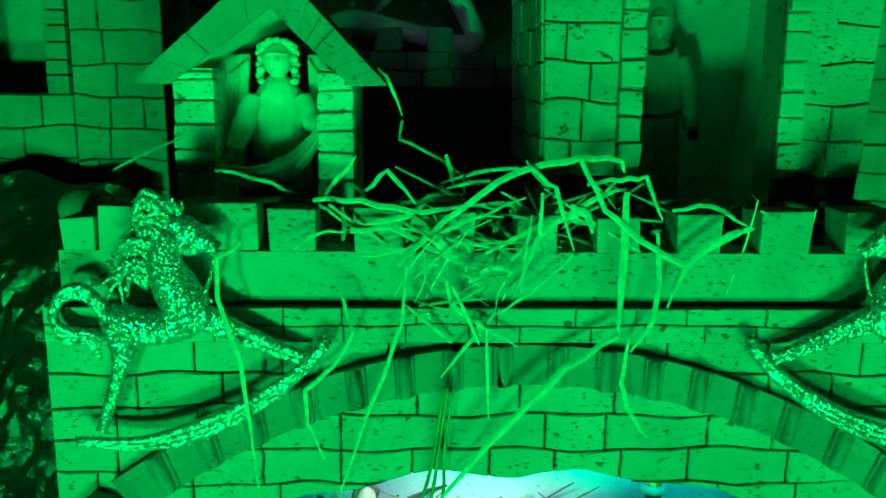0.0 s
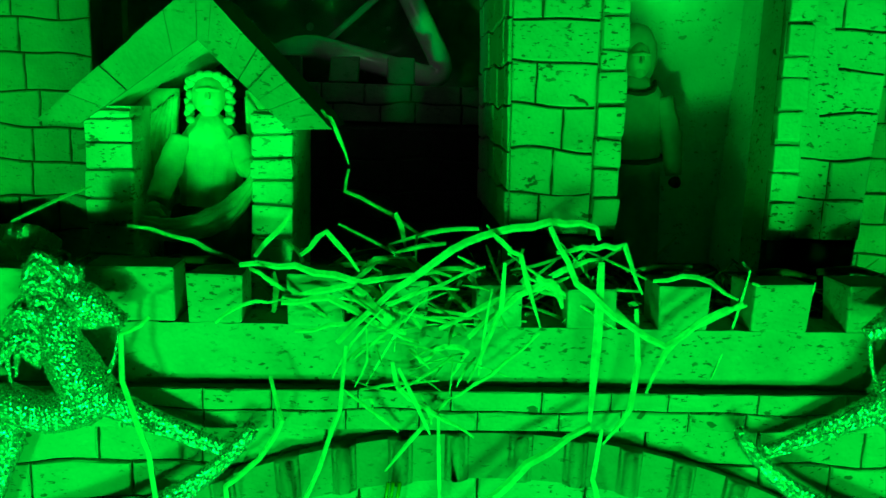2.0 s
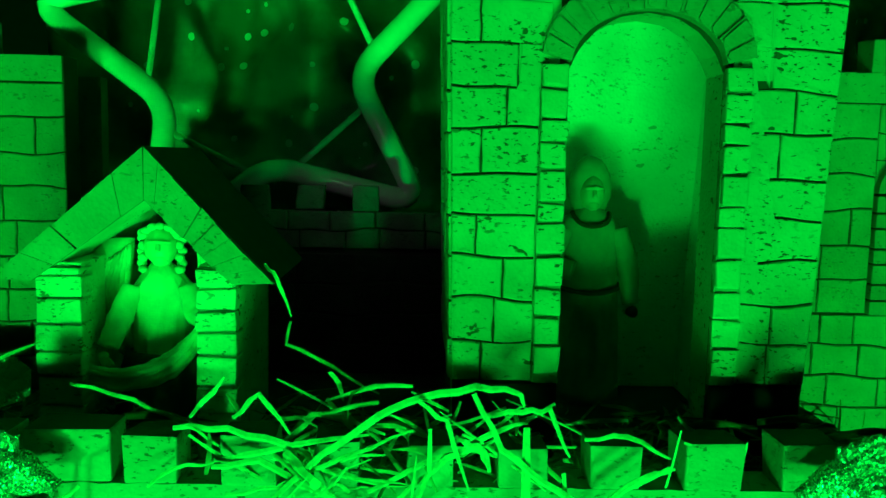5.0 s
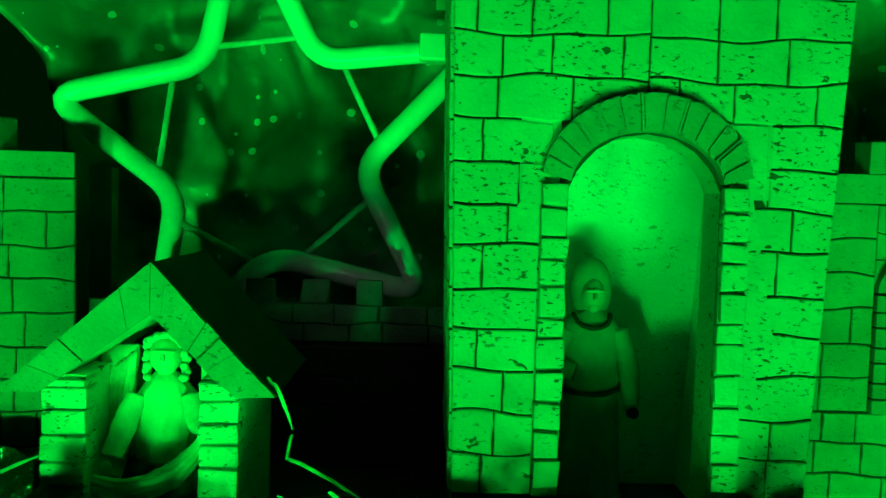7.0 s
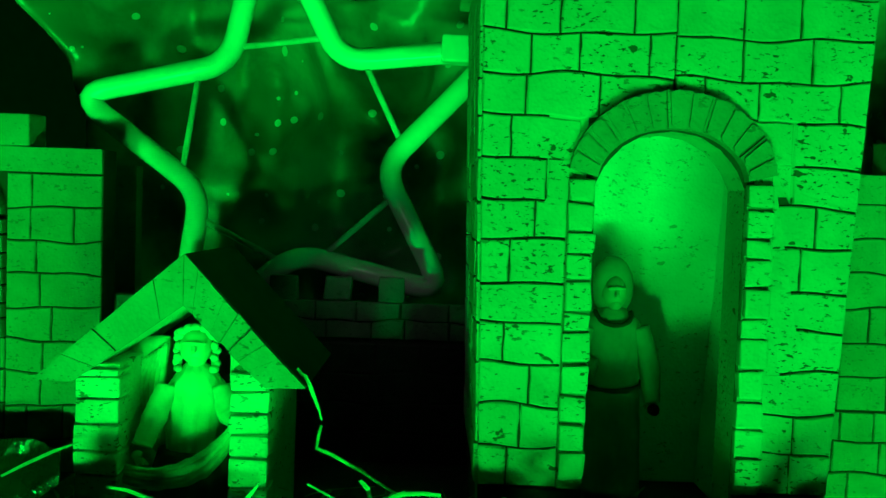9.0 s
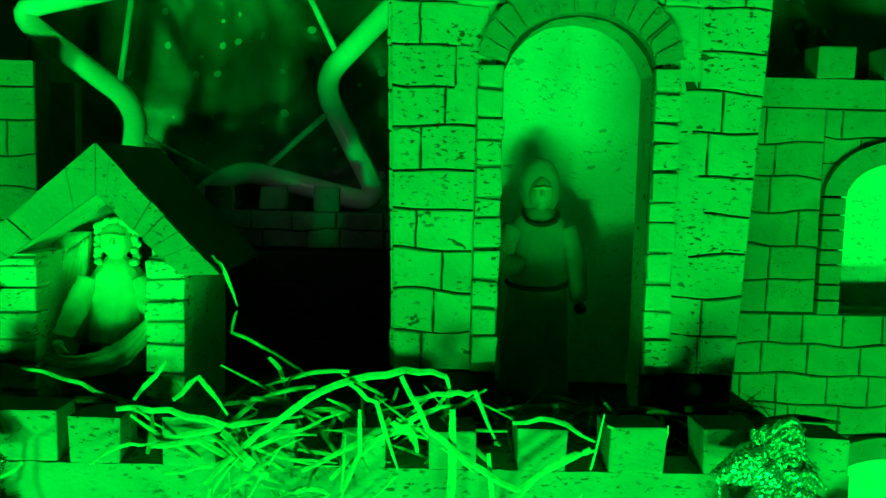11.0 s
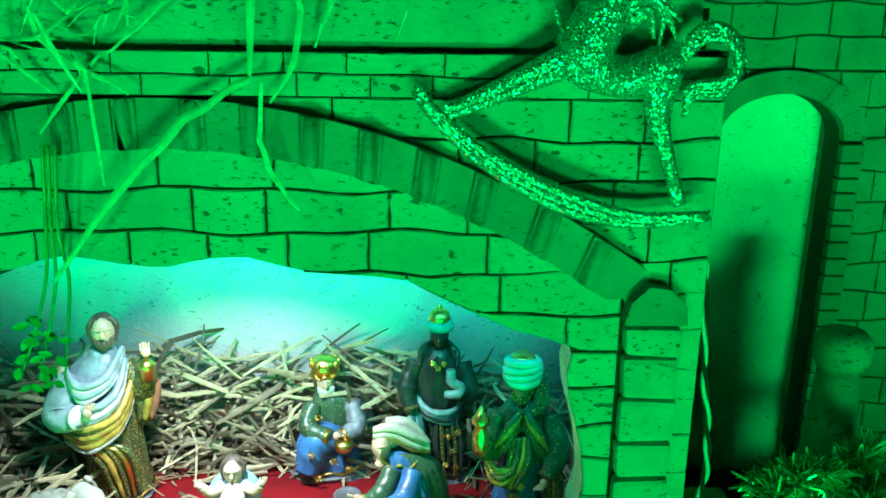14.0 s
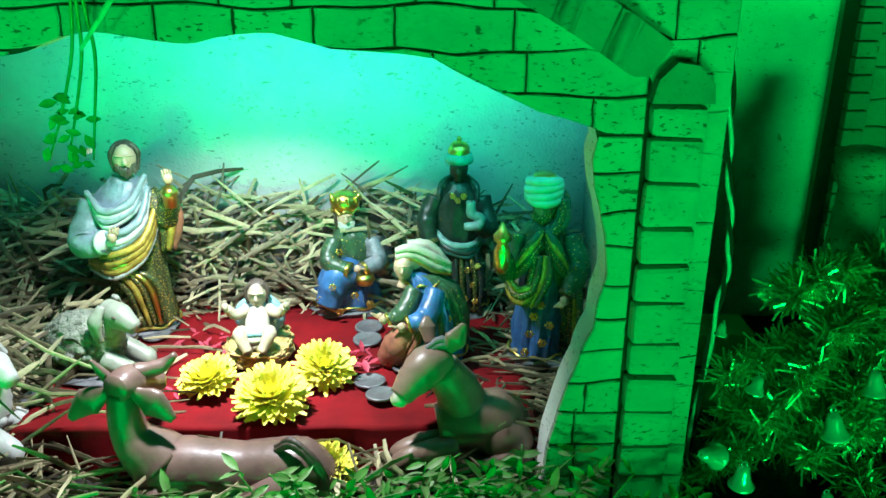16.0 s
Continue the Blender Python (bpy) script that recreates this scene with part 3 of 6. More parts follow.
def glitter(name, base, scale=620, rough=0.22):
    """Metal tinsel flakes, each turned its own way."""
    m, nt, b = material(name)
    co = coords(nt)
    v = node(nt, "ShaderNodeTexVoronoi", Scale=float(scale))
    nt.links.new(co, v.inputs["Vector"])
    col = ramp(nt, v.outputs["Color"], [(0.22, tuple(c * 0.32 for c in base)), (0.58, base)])
    nt.links.new(col, b.inputs["Base Color"])
    b.inputs["Metallic"].default_value, b.inputs["Roughness"].default_value = 0.75, rough
    geo = nt.nodes.new("ShaderNodeNewGeometry")
    off = nt.nodes.new("ShaderNodeVectorMath")
    off.operation = "SUBTRACT"
    off.inputs[1].default_value = (0.5, 0.5, 0.5)
    nt.links.new(v.outputs["Color"], off.inputs[0])
    sc = nt.nodes.new("ShaderNodeVectorMath")
    sc.operation = "SCALE"
    sc.inputs[3].default_value = 0.95
    nt.links.new(off.outputs[0], sc.inputs[0])
    ad = nt.nodes.new("ShaderNodeVectorMath")
    nt.links.new(geo.outputs["Normal"], ad.inputs[0])
    nt.links.new(sc.outputs[0], ad.inputs[1])
    nm = nt.nodes.new("ShaderNodeVectorMath")
    nm.operation = "NORMALIZE"
    nt.links.new(ad.outputs[0], nm.inputs[0])
    nt.links.new(nm.outputs[0], b.inputs["Normal"])
    return m


STRAW = straw_paint("dry_straw", (0.045, 0.032, 0.014), (0.40, 0.35, 0.20))
STRAW_PALE = straw_paint("pale_straw", (0.58, 0.54, 0.38), (0.74, 0.69, 0.50))
TWIG = plain("brown_twig", (0.12, 0.07, 0.04), 0.8)
GLITTER = glitter("silver_glitter", (0.85, 0.87, 0.85), 1100, 0.26)
SKIN = plain("painted_skin", (0.46, 0.32, 0.22), 0.4, 0, 0.15, 60)
SKIN_DARK = plain("painted_dark_skin", (0.03, 0.02, 0.015), 0.35, 0, 0.3, 60)
HAIR = plain("painted_hair", (0.07, 0.05, 0.04), 0.5, 0, 0.5, 120, 0.6)
IVORY = plain("ivory_paint", (0.42, 0.39, 0.31), 0.4, 0, 0.2, 50, 0.3)
WHITE = plain("white_glaze", (0.52, 0.54, 0.53), 0.35, 0, 0.12, 50, 0.3)
GREY_MANTLE = plain("grey_blue_paint", (0.16, 0.21, 0.25), 0.35, 0, 0.4, 70, 0.5)
OCHRE = plain("ochre_gilt_paint", (0.42, 0.30, 0.05), 0.35, 0.4, 0.5, 110, 0.5)
BLUE = brocade("blue_gold_paint", (0.05, 0.15, 0.36), amount=0.27)
GREEN = brocade("green_gold_paint", (0.045, 0.10, 0.05), amount=0.34)
BRONZE = brocade("bronze_green_paint", (0.06, 0.08, 0.025), amount=0.42, scale=420)
BLACK_GOLD = brocade("black_gold_paint", (0.025, 0.04, 0.035), (0.45, 0.33, 0.08), 0.34)
TEAL = plain("teal_paint", (0.05, 0.16, 0.15), 0.4, 0, 0.4, 60, 0.4)
RUST = plain("rust_paint", (0.28, 0.10, 0.06), 0.45, 0, 0.4, 60, 0.4)
GOLD = plain("gold_paint", (0.75, 0.50, 0.12), 0.3, 1.0, 0.25, 80, 0.4)
SLATE = plain("slate_paint", (0.12, 0.12, 0.13), 0.6, 0, 0.4, 60, 0.5, 0.002)
DONKEY = plain("brown_grey_glaze", (0.155, 0.095, 0.08), 0.38, 0, 0.35, 35, 0.25)
FLEECE = plain("pale_fleece_glaze", (0.22, 0.24, 0.19), 0.5, 0, 0.4, 90, 0.9, 0.003)
PETAL = plain("yellow_petal", (0.92, 0.87, 0.12), 0.5, 0, 0.08, 90)
COIN = plain("steel_coin", (0.15, 0.15, 0.16), 0.45, 0.35, 0.25, 160, 0.5, 0.0005)
LEAF = plain("green_leaf", (0.12, 0.27, 0.065), 0.5, 0, 0.4, 60, 0.3)
TUBE_M = plain("frosted_tube", (0.86, 0.88, 0.86), 0.22, 0, 0.1, 30, 0.1)
WIRE = plain("pale_strut", (0.6, 0.62, 0.6), 0.35)


# ---- gabled shrine with the angel ----
HY = 0.640
shrine = thing("gabled_shrine", "small polystyrene gabled shrine with two brick posts", "shrine")
for x0, x1 in ((-0.187, -0.156), (-0.079, -0.051)):
    bm = bmesh.new()
    box(bm, x0 + 0.0015, x1 - 0.0015, HY + 0.002, 0.762, 0.466, 0.603)
    post = part("post", bm, POST, shrine)
    z = 0.467
    while z < 0.60:
        h = rnd.uniform(0.014, 0.021)
        t = min(0.602, z + h)
        if t - z > 0.006:
            bm = bmesh.new()
            box(bm, x0, x1, HY - 0.0015 - rnd.uniform(0, 0.002), HY + 0.02, z, t - 0.0016, 0.002, 0, 0.001)
            part("brick", bm, POST, post)
        z += h
apex, th = (-0.1125, 0.683), 0.036
for s, ex in ((-1, -0.2165), (1, -0.0255)):
    e = (ex, 0.592)
    inner_apex = (apex[0], apex[1] - th)
    foot = (e[0] - s * 0.028, e[1] - 0.001)
    bm = bmesh.new()
    prism(bm, [apex, e, foot, inner_apex], HY + 0.0005, 0.775, 0)
    bmesh.ops.recalc_face_normals(bm, faces=bm.faces)
    # upper faces near-black: the roof's unlit side put into its colour
    for f in bm.faces:
        f.normal_update()
        if f.normal.z > 0.4:
            f.material_index = 1
    slab = part("roof_slab", bm, [POST, NEAR_BLACK], shrine, "foam roof slope, near-black where it lies in shade")
    n = 5 if s < 0 else 9
    for k in range(n):
        q0, q1 = k / n + 0.0015, (k + 1) / n - 0.0015
        P = lambda q: ((apex[0] + (e[0] - apex[0]) * q, apex[1] + (e[1] - apex[1]) * q), (inner_apex[0] + (foot[0] - inner_apex[0]) * q, inner_apex[1] + (foot[1] - inner_apex[1]) * q))
        (o0, i0), (o1, i1) = P(q0), P(q1)
        bm = bmesh.new()
        prism(bm, [o0, o1, i1, i0], HY - 0.002 - rnd.uniform(0, 0.0045), HY + 0.0008)
        part("gable_block", bm, GABLE, slab)
# near-black panel closing the shrine behind the angel
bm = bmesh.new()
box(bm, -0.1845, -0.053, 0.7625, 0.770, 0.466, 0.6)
part("back_panel", bm, NEAR_BLACK, shrine)


# ---- figurines: each a single mesh ----
def robe(bm, rings, mi=0, folds=9, amp=0.07, seg=72, phase=0.0, cap=True):
    """Stacked ovals (z, rx, ry, x, y) with sharp, wandering drapery folds that deepen towards the hem."""
    prof = spline([Vector((r[1], r[2], r[0])) for r in rings], 7)
    cen = spline([Vector((r[3], r[4], 0)) for r in rings], 7)
    z0, z1 = rings[0][0], rings[-1][0]
    out = []
    for p, c in zip(prof, cen):
        deep = 1 - abs((p.z - z0) / (z1 - z0 or 1))
        row = []
        for k in range(seg):
            a = 2 * math.pi * k / seg
            warp = 1.6 * noise.noise((2 * math.cos(a) + phase, 2 * math.sin(a), p.z * 22))
            ridge = 1 - 2 * abs(math.sin(0.5 * (folds * a + phase + 5 * deep + warp))) ** 0.7
            fine = 1 - 2 * abs(math.sin(0.5 * ((folds * 2 + 3) * a + 2 * phase - 3 * deep + 2 * warp)))
            r = 1 + amp * (0.3 + deep) * (ridge + 0.45 * fine)
            row.append(Vector((c.x + p.x * r * math.cos(a), c.y + p.y * r * math.sin(a), p.z)))
        out.append(row)
    loft(bm, out, mi, cap)


def limb(bm, pts, radii, mi=0, flat=1.0):
    tube(bm, spline(pts, 9), radii, 18, mi, flat)


def sash(bm, pts, width, mats, rad=0.003, across=(0, 0, 1)):
    """A band of gathered cloth: folds lying side by side along a line."""
    n = len(mats)
    for k, mi in enumerate(mats):
        o = Vector(across) * width * (k / max(1, n - 1) - 0.5)
        mid = len(pts) // 2
        P = [Vector(p) + o * (1.15 if i == mid else 0.8) + Vector((0, -0.0012 * (k % 2), 0)) for i, p in enumerate(pts)]
        limb(bm, P, [rad * 0.8, rad * 1.15, rad, rad * 0.6], mi)


def sleeve(bm, pts, radii, mi, cuff=None):
    """A sleeve with rings of creases and an optional cuff of another colour."""
    P = spline(pts, 12)
    n = len(P)
    R = [float(np.interp(i / (n - 1) * (len(radii) - 1), range(len(radii)), radii)) * (1 + 0.025 * math.sin(i * 1.1 + 0.8 * math.sin(i * 0.7))) for i in range(n)]
    tube(bm, P, R, 18, mi)
    if cuff is not None:
        tube(bm, [P[-3], P[-2], P[-1]], [R[-1] * 1.18] * 3, 16, cuff)


def head(bm, c, r, mi, hair=None, beard=None):
    """A plain carved head facing -y: brow, nose and chin as low forms, with locks of hair and beard."""
    c = Vector(c)
    ball(bm, c, (r * 0.84, r * 0.95, r * 1.12), mi, 22)
    ball(bm, c + Vector((0, -r * 0.35, -r * 0.62)), (r * 0.46, r * 0.5, r * 0.48), mi, 14)
    limb(bm, [c + Vector((0, -r * 0.88, r * 0.25)), c + Vector((0, -r * 1.06, -r * 0.08)), c + Vector((0, -r * 1.04, -r * 0.2))], [r * 0.10, r * 0.15, r * 0.16], mi)
    limb(bm, [c + Vector((-r * 0.58, -r * 0.70, r * 0.30)), c + Vector((0, -r * 0.93, r * 0.33)), c + Vector((r * 0.58, -r * 0.70, r * 0.30))], [r * 0.09, r * 0.12, r * 0.09], mi)
    limb(bm, [c + Vector((0, 0.1 * r, -r * 0.5)), c + Vector((0, 0.2 * r, -r * 1.3)), c + Vector((0, 0.2 * r, -r * 1.8))], [r * 0.5, r * 0.45, r * 0.6], mi)
    if hair is not None:
        ball(bm, c + Vector((0, r * 0.26, r * 0.30)), (r * 0.94, r * 0.92, r * 0.98), hair, 18)
        for k in range(16):
            a = math.pi * k / 15
            x, y = math.cos(a) * r * 0.90, math.sin(a) * r * 0.8 - 0.1 * r
            limb(bm, [c + Vector((x * 0.5, y * 0.6, r * 1.05)), c + Vector((x * 1.02, y, r * 0.45)), c + Vector((x * 0.98, y + 0.1 * r, -r * 0.35)), c + Vector((x * 0.9, y + 0.15 * r, -r * 0.95))], [r * 0.14, r * 0.17, r * 0.17, r * 0.08], hair)
    if beard is not None:
        for k in range(9):
            x = (k - 4) / 4 * r * 0.58
            limb(bm, [c + Vector((x * 1.15, -r * 0.62, -r * 0.30)), c + Vector((x, -r * 0.88 + abs(x) * 0.5, -r * 0.78)), c + Vector((x * 0.5, -r * 0.80, -r * 1.30 + abs(x) * 0.5))], [r * 0.13, r * 0.17, r * 0.07], beard)


def fingers(bm, at, d, r, mi):
    """An open palm with four fingers."""
    at, d = Vector(at), Vector(d).normalized()
    ball(bm, at, (r, r * 0.8, r * 1.1), mi, 10)
    for k in range(4):
        o = Vector(((k - 1.5) * r * 0.48, 0, 0))
        limb(bm, [at + o + d * r * 0.5, at + o * 1.1 + d * r * 1.5, at + o * 1.2 + d * r * 2.1], [r * 0.26, r * 0.24, r * 0.14], mi)


def rosettes(bm, spots, mi, r=0.0032):
    """Raised gilt flowers on a robe."""
    for x, y, z in spots:
        for k in range(6):
            a = k * math.pi / 3
            ball(bm, (x + r * math.cos(a), y, z + r * math.sin(a)), (r * 0.55, r * 0.30, r * 0.55), mi, 6)
        ball(bm, (x, y - r * 0.1, z), (r * 0.4, r * 0.35, r * 0.4), mi, 6)


def rock(bm, rx, ry, h, mi):
    robe(bm, [(0.0, rx, ry, 0, 0), (h * 0.6, rx * 0.97, ry * 0.97, 0, 0), (h, rx * 0.85, ry * 0.85, 0, 0)], mi, 5, 0.07, 36)


def hem(bm, rings, mi, folds=9, phase=0.0):
    robe(bm, rings, mi, folds, 0.085, 80, phase)


def ring(bm, z, rx, ry, x, y, mi):
    """A gilt border round a robe."""
    tube(bm, [(x + 1.05 * rx * math.cos(a), y + 1.05 * ry * math.sin(a), z + 0.0018 * math.sin(7 * a)) for a in np.linspace(0, 2 * math.pi, 50)], 0.0015, 6, mi)


def statue(name, bm, mats, at, turn, label, category="figurine", size=1.0, group="", drape=0.0034):
    bm.normal_update()
    for v in bm.verts:
        p = v.co
        fold = noise.noise((p.x * 190 + p.z * 60, p.y * 190, p.z * 55)) + 0.6 * noise.noise((p.x * 420, p.y * 420, p.z * 240))
        v.co = p + v.normal * (drape * fold)
    ob = finish(name, bm, mats)
    ob.matrix_world = pose(*at, 0, 0, turn) @ Matrix.Scale(size, 4)
    return tagged(ob, label, category, group)


# angel in the shrine
bm = bmesh.new()
# dark skirt: the parapet's shade over it put into the paint
robe(bm, [(0, 0.030, 0.020, 0, 0), (0.04, 0.028, 0.018, 0, 0), (0.064, 0.023, 0.016, 0, 0)], 3, 13, 0.06)
robe(bm, [(0.058, 0.018, 0.015, 0, 0), (0.080, 0.0180, 0.0150, 0, 0), (0.104, 0.0195, 0.014, 0, 0), (0.118, 0.0125, 0.011, 0, 0), (0.126, 0.006, 0.006, 0, 0)], 0, 15, 0.05)
head(bm, (0, -0.004, 0.138), 0.0118, 1)
for s in (-1, 1):
    for q in range(7):
        ball(bm, (s * (0.0108 + 0.0012 * (q % 2)), -0.004 + 0.003 * (q % 2), 0.147 - 0.0042 * q), (0.0032, 0.0036, 0.0032), 2, 8)
for q in range(7):
    a = math.pi * q / 6
    ball(bm, (0.0095 * math.cos(a), -0.006, 0.146 + 0.0055 * math.sin(a)), (0.0032, 0.0034, 0.003), 2, 8)
# the wings: the one on the viewer's left opens wide and hangs low, the other is folded behind the arm
for s, wide, low in ((-1, 1.0, 0.058), (1, 0.55, 0.080)):
    rows_w = []
    for q in np.linspace(0, 1, 14):
        z = 0.142 - (0.142 - low) * q
        bulge = math.sin(math.pi * min(1, 0.12 + q * 0.9)) ** 0.6
        x_in, x_out = 0.0190 + 0.004 * q, 0.0190 + 0.004 * q + wide * (0.002 + 0.029 * bulge)
        mid, half = (x_in + x_out) / 2, (x_out - x_in) / 2
        rows_w.append([Vector((s * (mid + half * math.cos(t)), 0.012 - 0.004 * q + 0.004 * math.sin(t), z)) for t in np.linspace(0, 2 * math.pi, 20, endpoint=False)])
    loft(bm, rows_w, 2)
    for k in range(9):
        q = k / 8
        limb(bm, [(s * (0.0205 + wide * 0.016 * q), 0.007, 0.138 - 0.014 * q), (s * (0.0225 + wide * 0.024 * q), 0.005, 0.108 - 0.006 * q), (s * (0.0240 + wide * 0.010 * q), 0.006, low + 0.004 + 0.020 * q)], [0.0014, 0.0022, 0.0010], 2)
sleeve(bm, [(-0.016, -0.006, 0.110), (-0.022, -0.014, 0.090), (-0.027, -0.024, 0.072)], [0.0065, 0.0075, 0.0065], 0)
sleeve(bm, [(0.016, -0.006, 0.110), (0.023, -0.014, 0.092), (0.030, -0.022, 0.088)], [0.0065, 0.0075, 0.0060], 0)
fingers(bm, (-0.029, -0.028, 0.066), (0.4, -0.2, -0.6), 0.0036, 1)
# the ribbon scroll, sweeping from low on one side up to the other shoulder
sash(bm, [(-0.040, -0.027, 0.054), (-0.014, -0.034, 0.052), (0.014, -0.031, 0.064), (0.036, -0.022, 0.098)], 0.012, [2, 0, 2, 0, 2], 0.0026)
sash(bm, [(0.040, -0.020, 0.100), (0.037, -0.022, 0.080), (0.038, -0.018, 0.058)], 0.010, [2, 2, 2], 0.0028, (1, 0, 0))
angel = statue("angel_statue", bm, [plain("cream_glaze", (0.72, 0.68, 0.56), 0.35, 0, 0.2, 60, 0.4), plain("cream_skin_glaze", (0.66, 0.56, 0.44), 0.35), plain("cream_wing_glaze", (0.62, 0.60, 0.50), 0.35, 0, 0.3, 90, 0.5), plain("shaded_robe_paint", (0.06, 0.05, 0.04), 0.5)], (-0.1150, 0.684, 0.4665), 4, "winged ivory angel figurine with a scroll inside the shrine", "statue", 1.04, "", 0.0008)
angel.scale = (1.20, 1.04, 1.05)

# hooded figure standing deep in the gateway
bm = bmesh.new()
robe(bm, [(0, 0.033, 0.020, 0, 0), (0.06, 0.030, 0.018, 0, 0), (0.10, 0.0265, 0.0165, 0, 0), (0.135, 0.029, 0.0165, 0, 0), (0.152, 0.024, 0.015, 0, 0), (0.163, 0.011, 0.011, 0, 0)], 0, 7, 0.03)
ball(bm, (0, 0.003, 0.180), (0.0190, 0.0165, 0.0265), 0, 22)
head(bm, (0, -0.0065, 0.176), 0.0135, 1)
sleeve(bm, [(-0.024, -0.004, 0.146), (-0.034, -0.010, 0.118), (-0.016, -0.019, 0.112)], [0.010, 0.011, 0.008], 0)
sleeve(bm, [(0.024, -0.002, 0.146), (0.034, -0.006, 0.115), (0.037, -0.012, 0.084)], [0.010, 0.010, 0.007], 0)
ball(bm, (0.038, -0.014, 0.078), (0.0055, 0.005, 0.005), 2, 10)
tube(bm, [(0.0285 * math.cos(a), 0.0195 * math.sin(a), 0.099 - 0.005 * abs(math.sin(a))) for a in np.linspace(math.pi, 2 * math.pi, 18)], 0.0020, 6, 2)
tube(bm, [(0.0165 * math.cos(a), -0.006 + 0.013 * math.sin(a), 0.160 + 0.011 * math.sin(a)) for a in np.linspace(math.pi, 2 * math.pi, 14)], 0.0020, 6, 2)
hood = statue("hooded_statue", bm, [plain("dull_robe_paint", (0.30, 0.295, 0.27), 0.6), plain("dull_face_paint", (0.42, 0.38, 0.32), 0.5), JOINT], (0.2225, 0.806, 0.4665), 0, "hooded robed figurine with a dark cord standing in the gateway", "statue", 1.0, "", 0.0008)
hood.scale = (1.0, 1.0, 1.055)

# bearded man with a lantern
bm = bmesh.new()
rock(bm, 0.040, 0.032, 0.008, 4)
hem(bm, [(0.006, 0.031, 0.026, 0.006, 0), (0.05, 0.028, 0.023, 0.005, 0), (0.10, 0.026, 0.021, 0.002, 0), (0.13, 0.024, 0.02, 0, 0)], 0, 15)
robe(bm, [(0.074, 0.024, 0.024, -0.014, 0.002), (0.095, 0.032, 0.027, -0.012, 0), (0.120, 0.035, 0.027, -0.008, 0), (0.142, 0.030, 0.023, -0.003, 0), (0.158, 0.018, 0.016, 0, 0), (0.166, 0.010, 0.010, 0, 0)], 1, 9, 0.05, phase=1)
# mantle folds over the chest, pale above and gilt below
sash(bm, [(0.020, -0.004, 0.160), (0.004, -0.026, 0.140), (-0.020, -0.030, 0.132), (-0.034, -0.010, 0.150)], 0.013, [2, 7, 2, 7], 0.0036)
sash(bm, [(0.022, -0.010, 0.150), (0.010, -0.029, 0.122), (-0.016, -0.033, 0.110), (-0.042, -0.010, 0.118)], 0.012, [7, 2, 1, 7], 0.0036)
sash(bm, [(0.028, -0.012, 0.128), (0.010, -0.032, 0.098), (-0.018, -0.032, 0.084), (-0.040, -0.006, 0.082)], 0.020, [2, 8, 6, 8, 0, 8], 0.0038)
sash(bm, [(-0.018, -0.026, 0.078), (0.004, -0.030, 0.060), (0.014, -0.028, 0.014)], 0.026, [0, 8, 0, 6, 0], 0.0030, (1, 0, 0))
sleeve(bm, [(-0.028, -0.004, 0.142), (-0.040, -0.018, 0.108), (-0.022, -0.036, 0.110)], [0.014, 0.017, 0.010], 1, 2)
fingers(bm, (-0.015, -0.040, 0.116), (0.3, -0.1, 1), 0.0048, 3)
sleeve(bm, [(0.020, -0.002, 0.146), (0.036, -0.012, 0.124), (0.041, -0.024, 0.154)], [0.011, 0.014, 0.008], 0)
sash(bm, [(0.038, -0.016, 0.146), (0.040, -0.016, 0.118), (0.035, -0.014, 0.088)], 0.013, [0, 8, 9], 0.0042, (1, 0, 0))
fingers(bm, (0.041, -0.027, 0.165), (-0.1, 0, 1), 0.0050, 3)
tube(bm, [(0.041, -0.032, 0.160), (0.041, -0.032, 0.154), (0.041, -0.032, 0.150), (0.041, -0.032, 0.138)], [0.004, 0.009, 0.007, 0.006], 10, 6)
head(bm, (0.004, -0.005, 0.184), 0.0135, 3, 5, 5)
ring(bm, 0.010, 0.032, 0.027, 0.006, 0, 6)
statue("bearded_figurine", bm, [BRONZE, GREY_MANTLE, WHITE, SKIN, SLATE, HAIR, GOLD, plain("pale_grey_paint", (0.20, 0.26, 0.28), 0.35, 0, 0.3, 70, 0.4), OCHRE, RUST], (-0.060, 0.792, 0.001), 18, "glazed bearded man figurine in grey mantle and bronze robe with lantern", size=0.95, drape=0.0011)

# kneeling king
bm = bmesh.new()
rock(bm, 0.050, 0.034, 0.009, 3)
hem(bm, [(0.007, 0.040, 0.030, -0.002, 0), (0.030, 0.038, 0.029, -0.004, -0.002), (0.050, 0.033, 0.026, -0.004, 0), (0.066, 0.022, 0.02, 0.004, 0)], 0, 9)
sleeve(bm, [(0.016, -0.004, 0.046), (-0.014, -0.024, 0.054), (-0.030, -0.030, 0.020)], [0.018, 0.019, 0.015], 0)
robe(bm, [(0.052, 0.026, 0.022, 0.008, 0.006), (0.075, 0.028, 0.023, 0.008, 0.004), (0.095, 0.024, 0.019, 0.004, 0.002), (0.106, 0.011, 0.011, 0, 0)], 1, 9, 0.05)
robe(bm, [(0.040, 0.020, 0.018, 0.028, 0.010), (0.066, 0.026, 0.020, 0.026, 0.008), (0.090, 0.024, 0.018, 0.018, 0.006), (0.104, 0.012, 0.012, 0.006, 0.002)], 6, 9, 0.06)
sleeve(bm, [(-0.018, -0.006, 0.092), (-0.026, -0.022, 0.072), (-0.002, -0.036, 0.064)], [0.010, 0.011, 0.008], 1, 4)
sleeve(bm, [(0.026, -0.006, 0.090), (0.030, -0.024, 0.070), (0.012, -0.036, 0.064)], [0.011, 0.012, 0.008], 6, 4)
fingers(bm, (0.006, -0.040, 0.067), (1, -0.2, 0.1), 0.0046, 2)
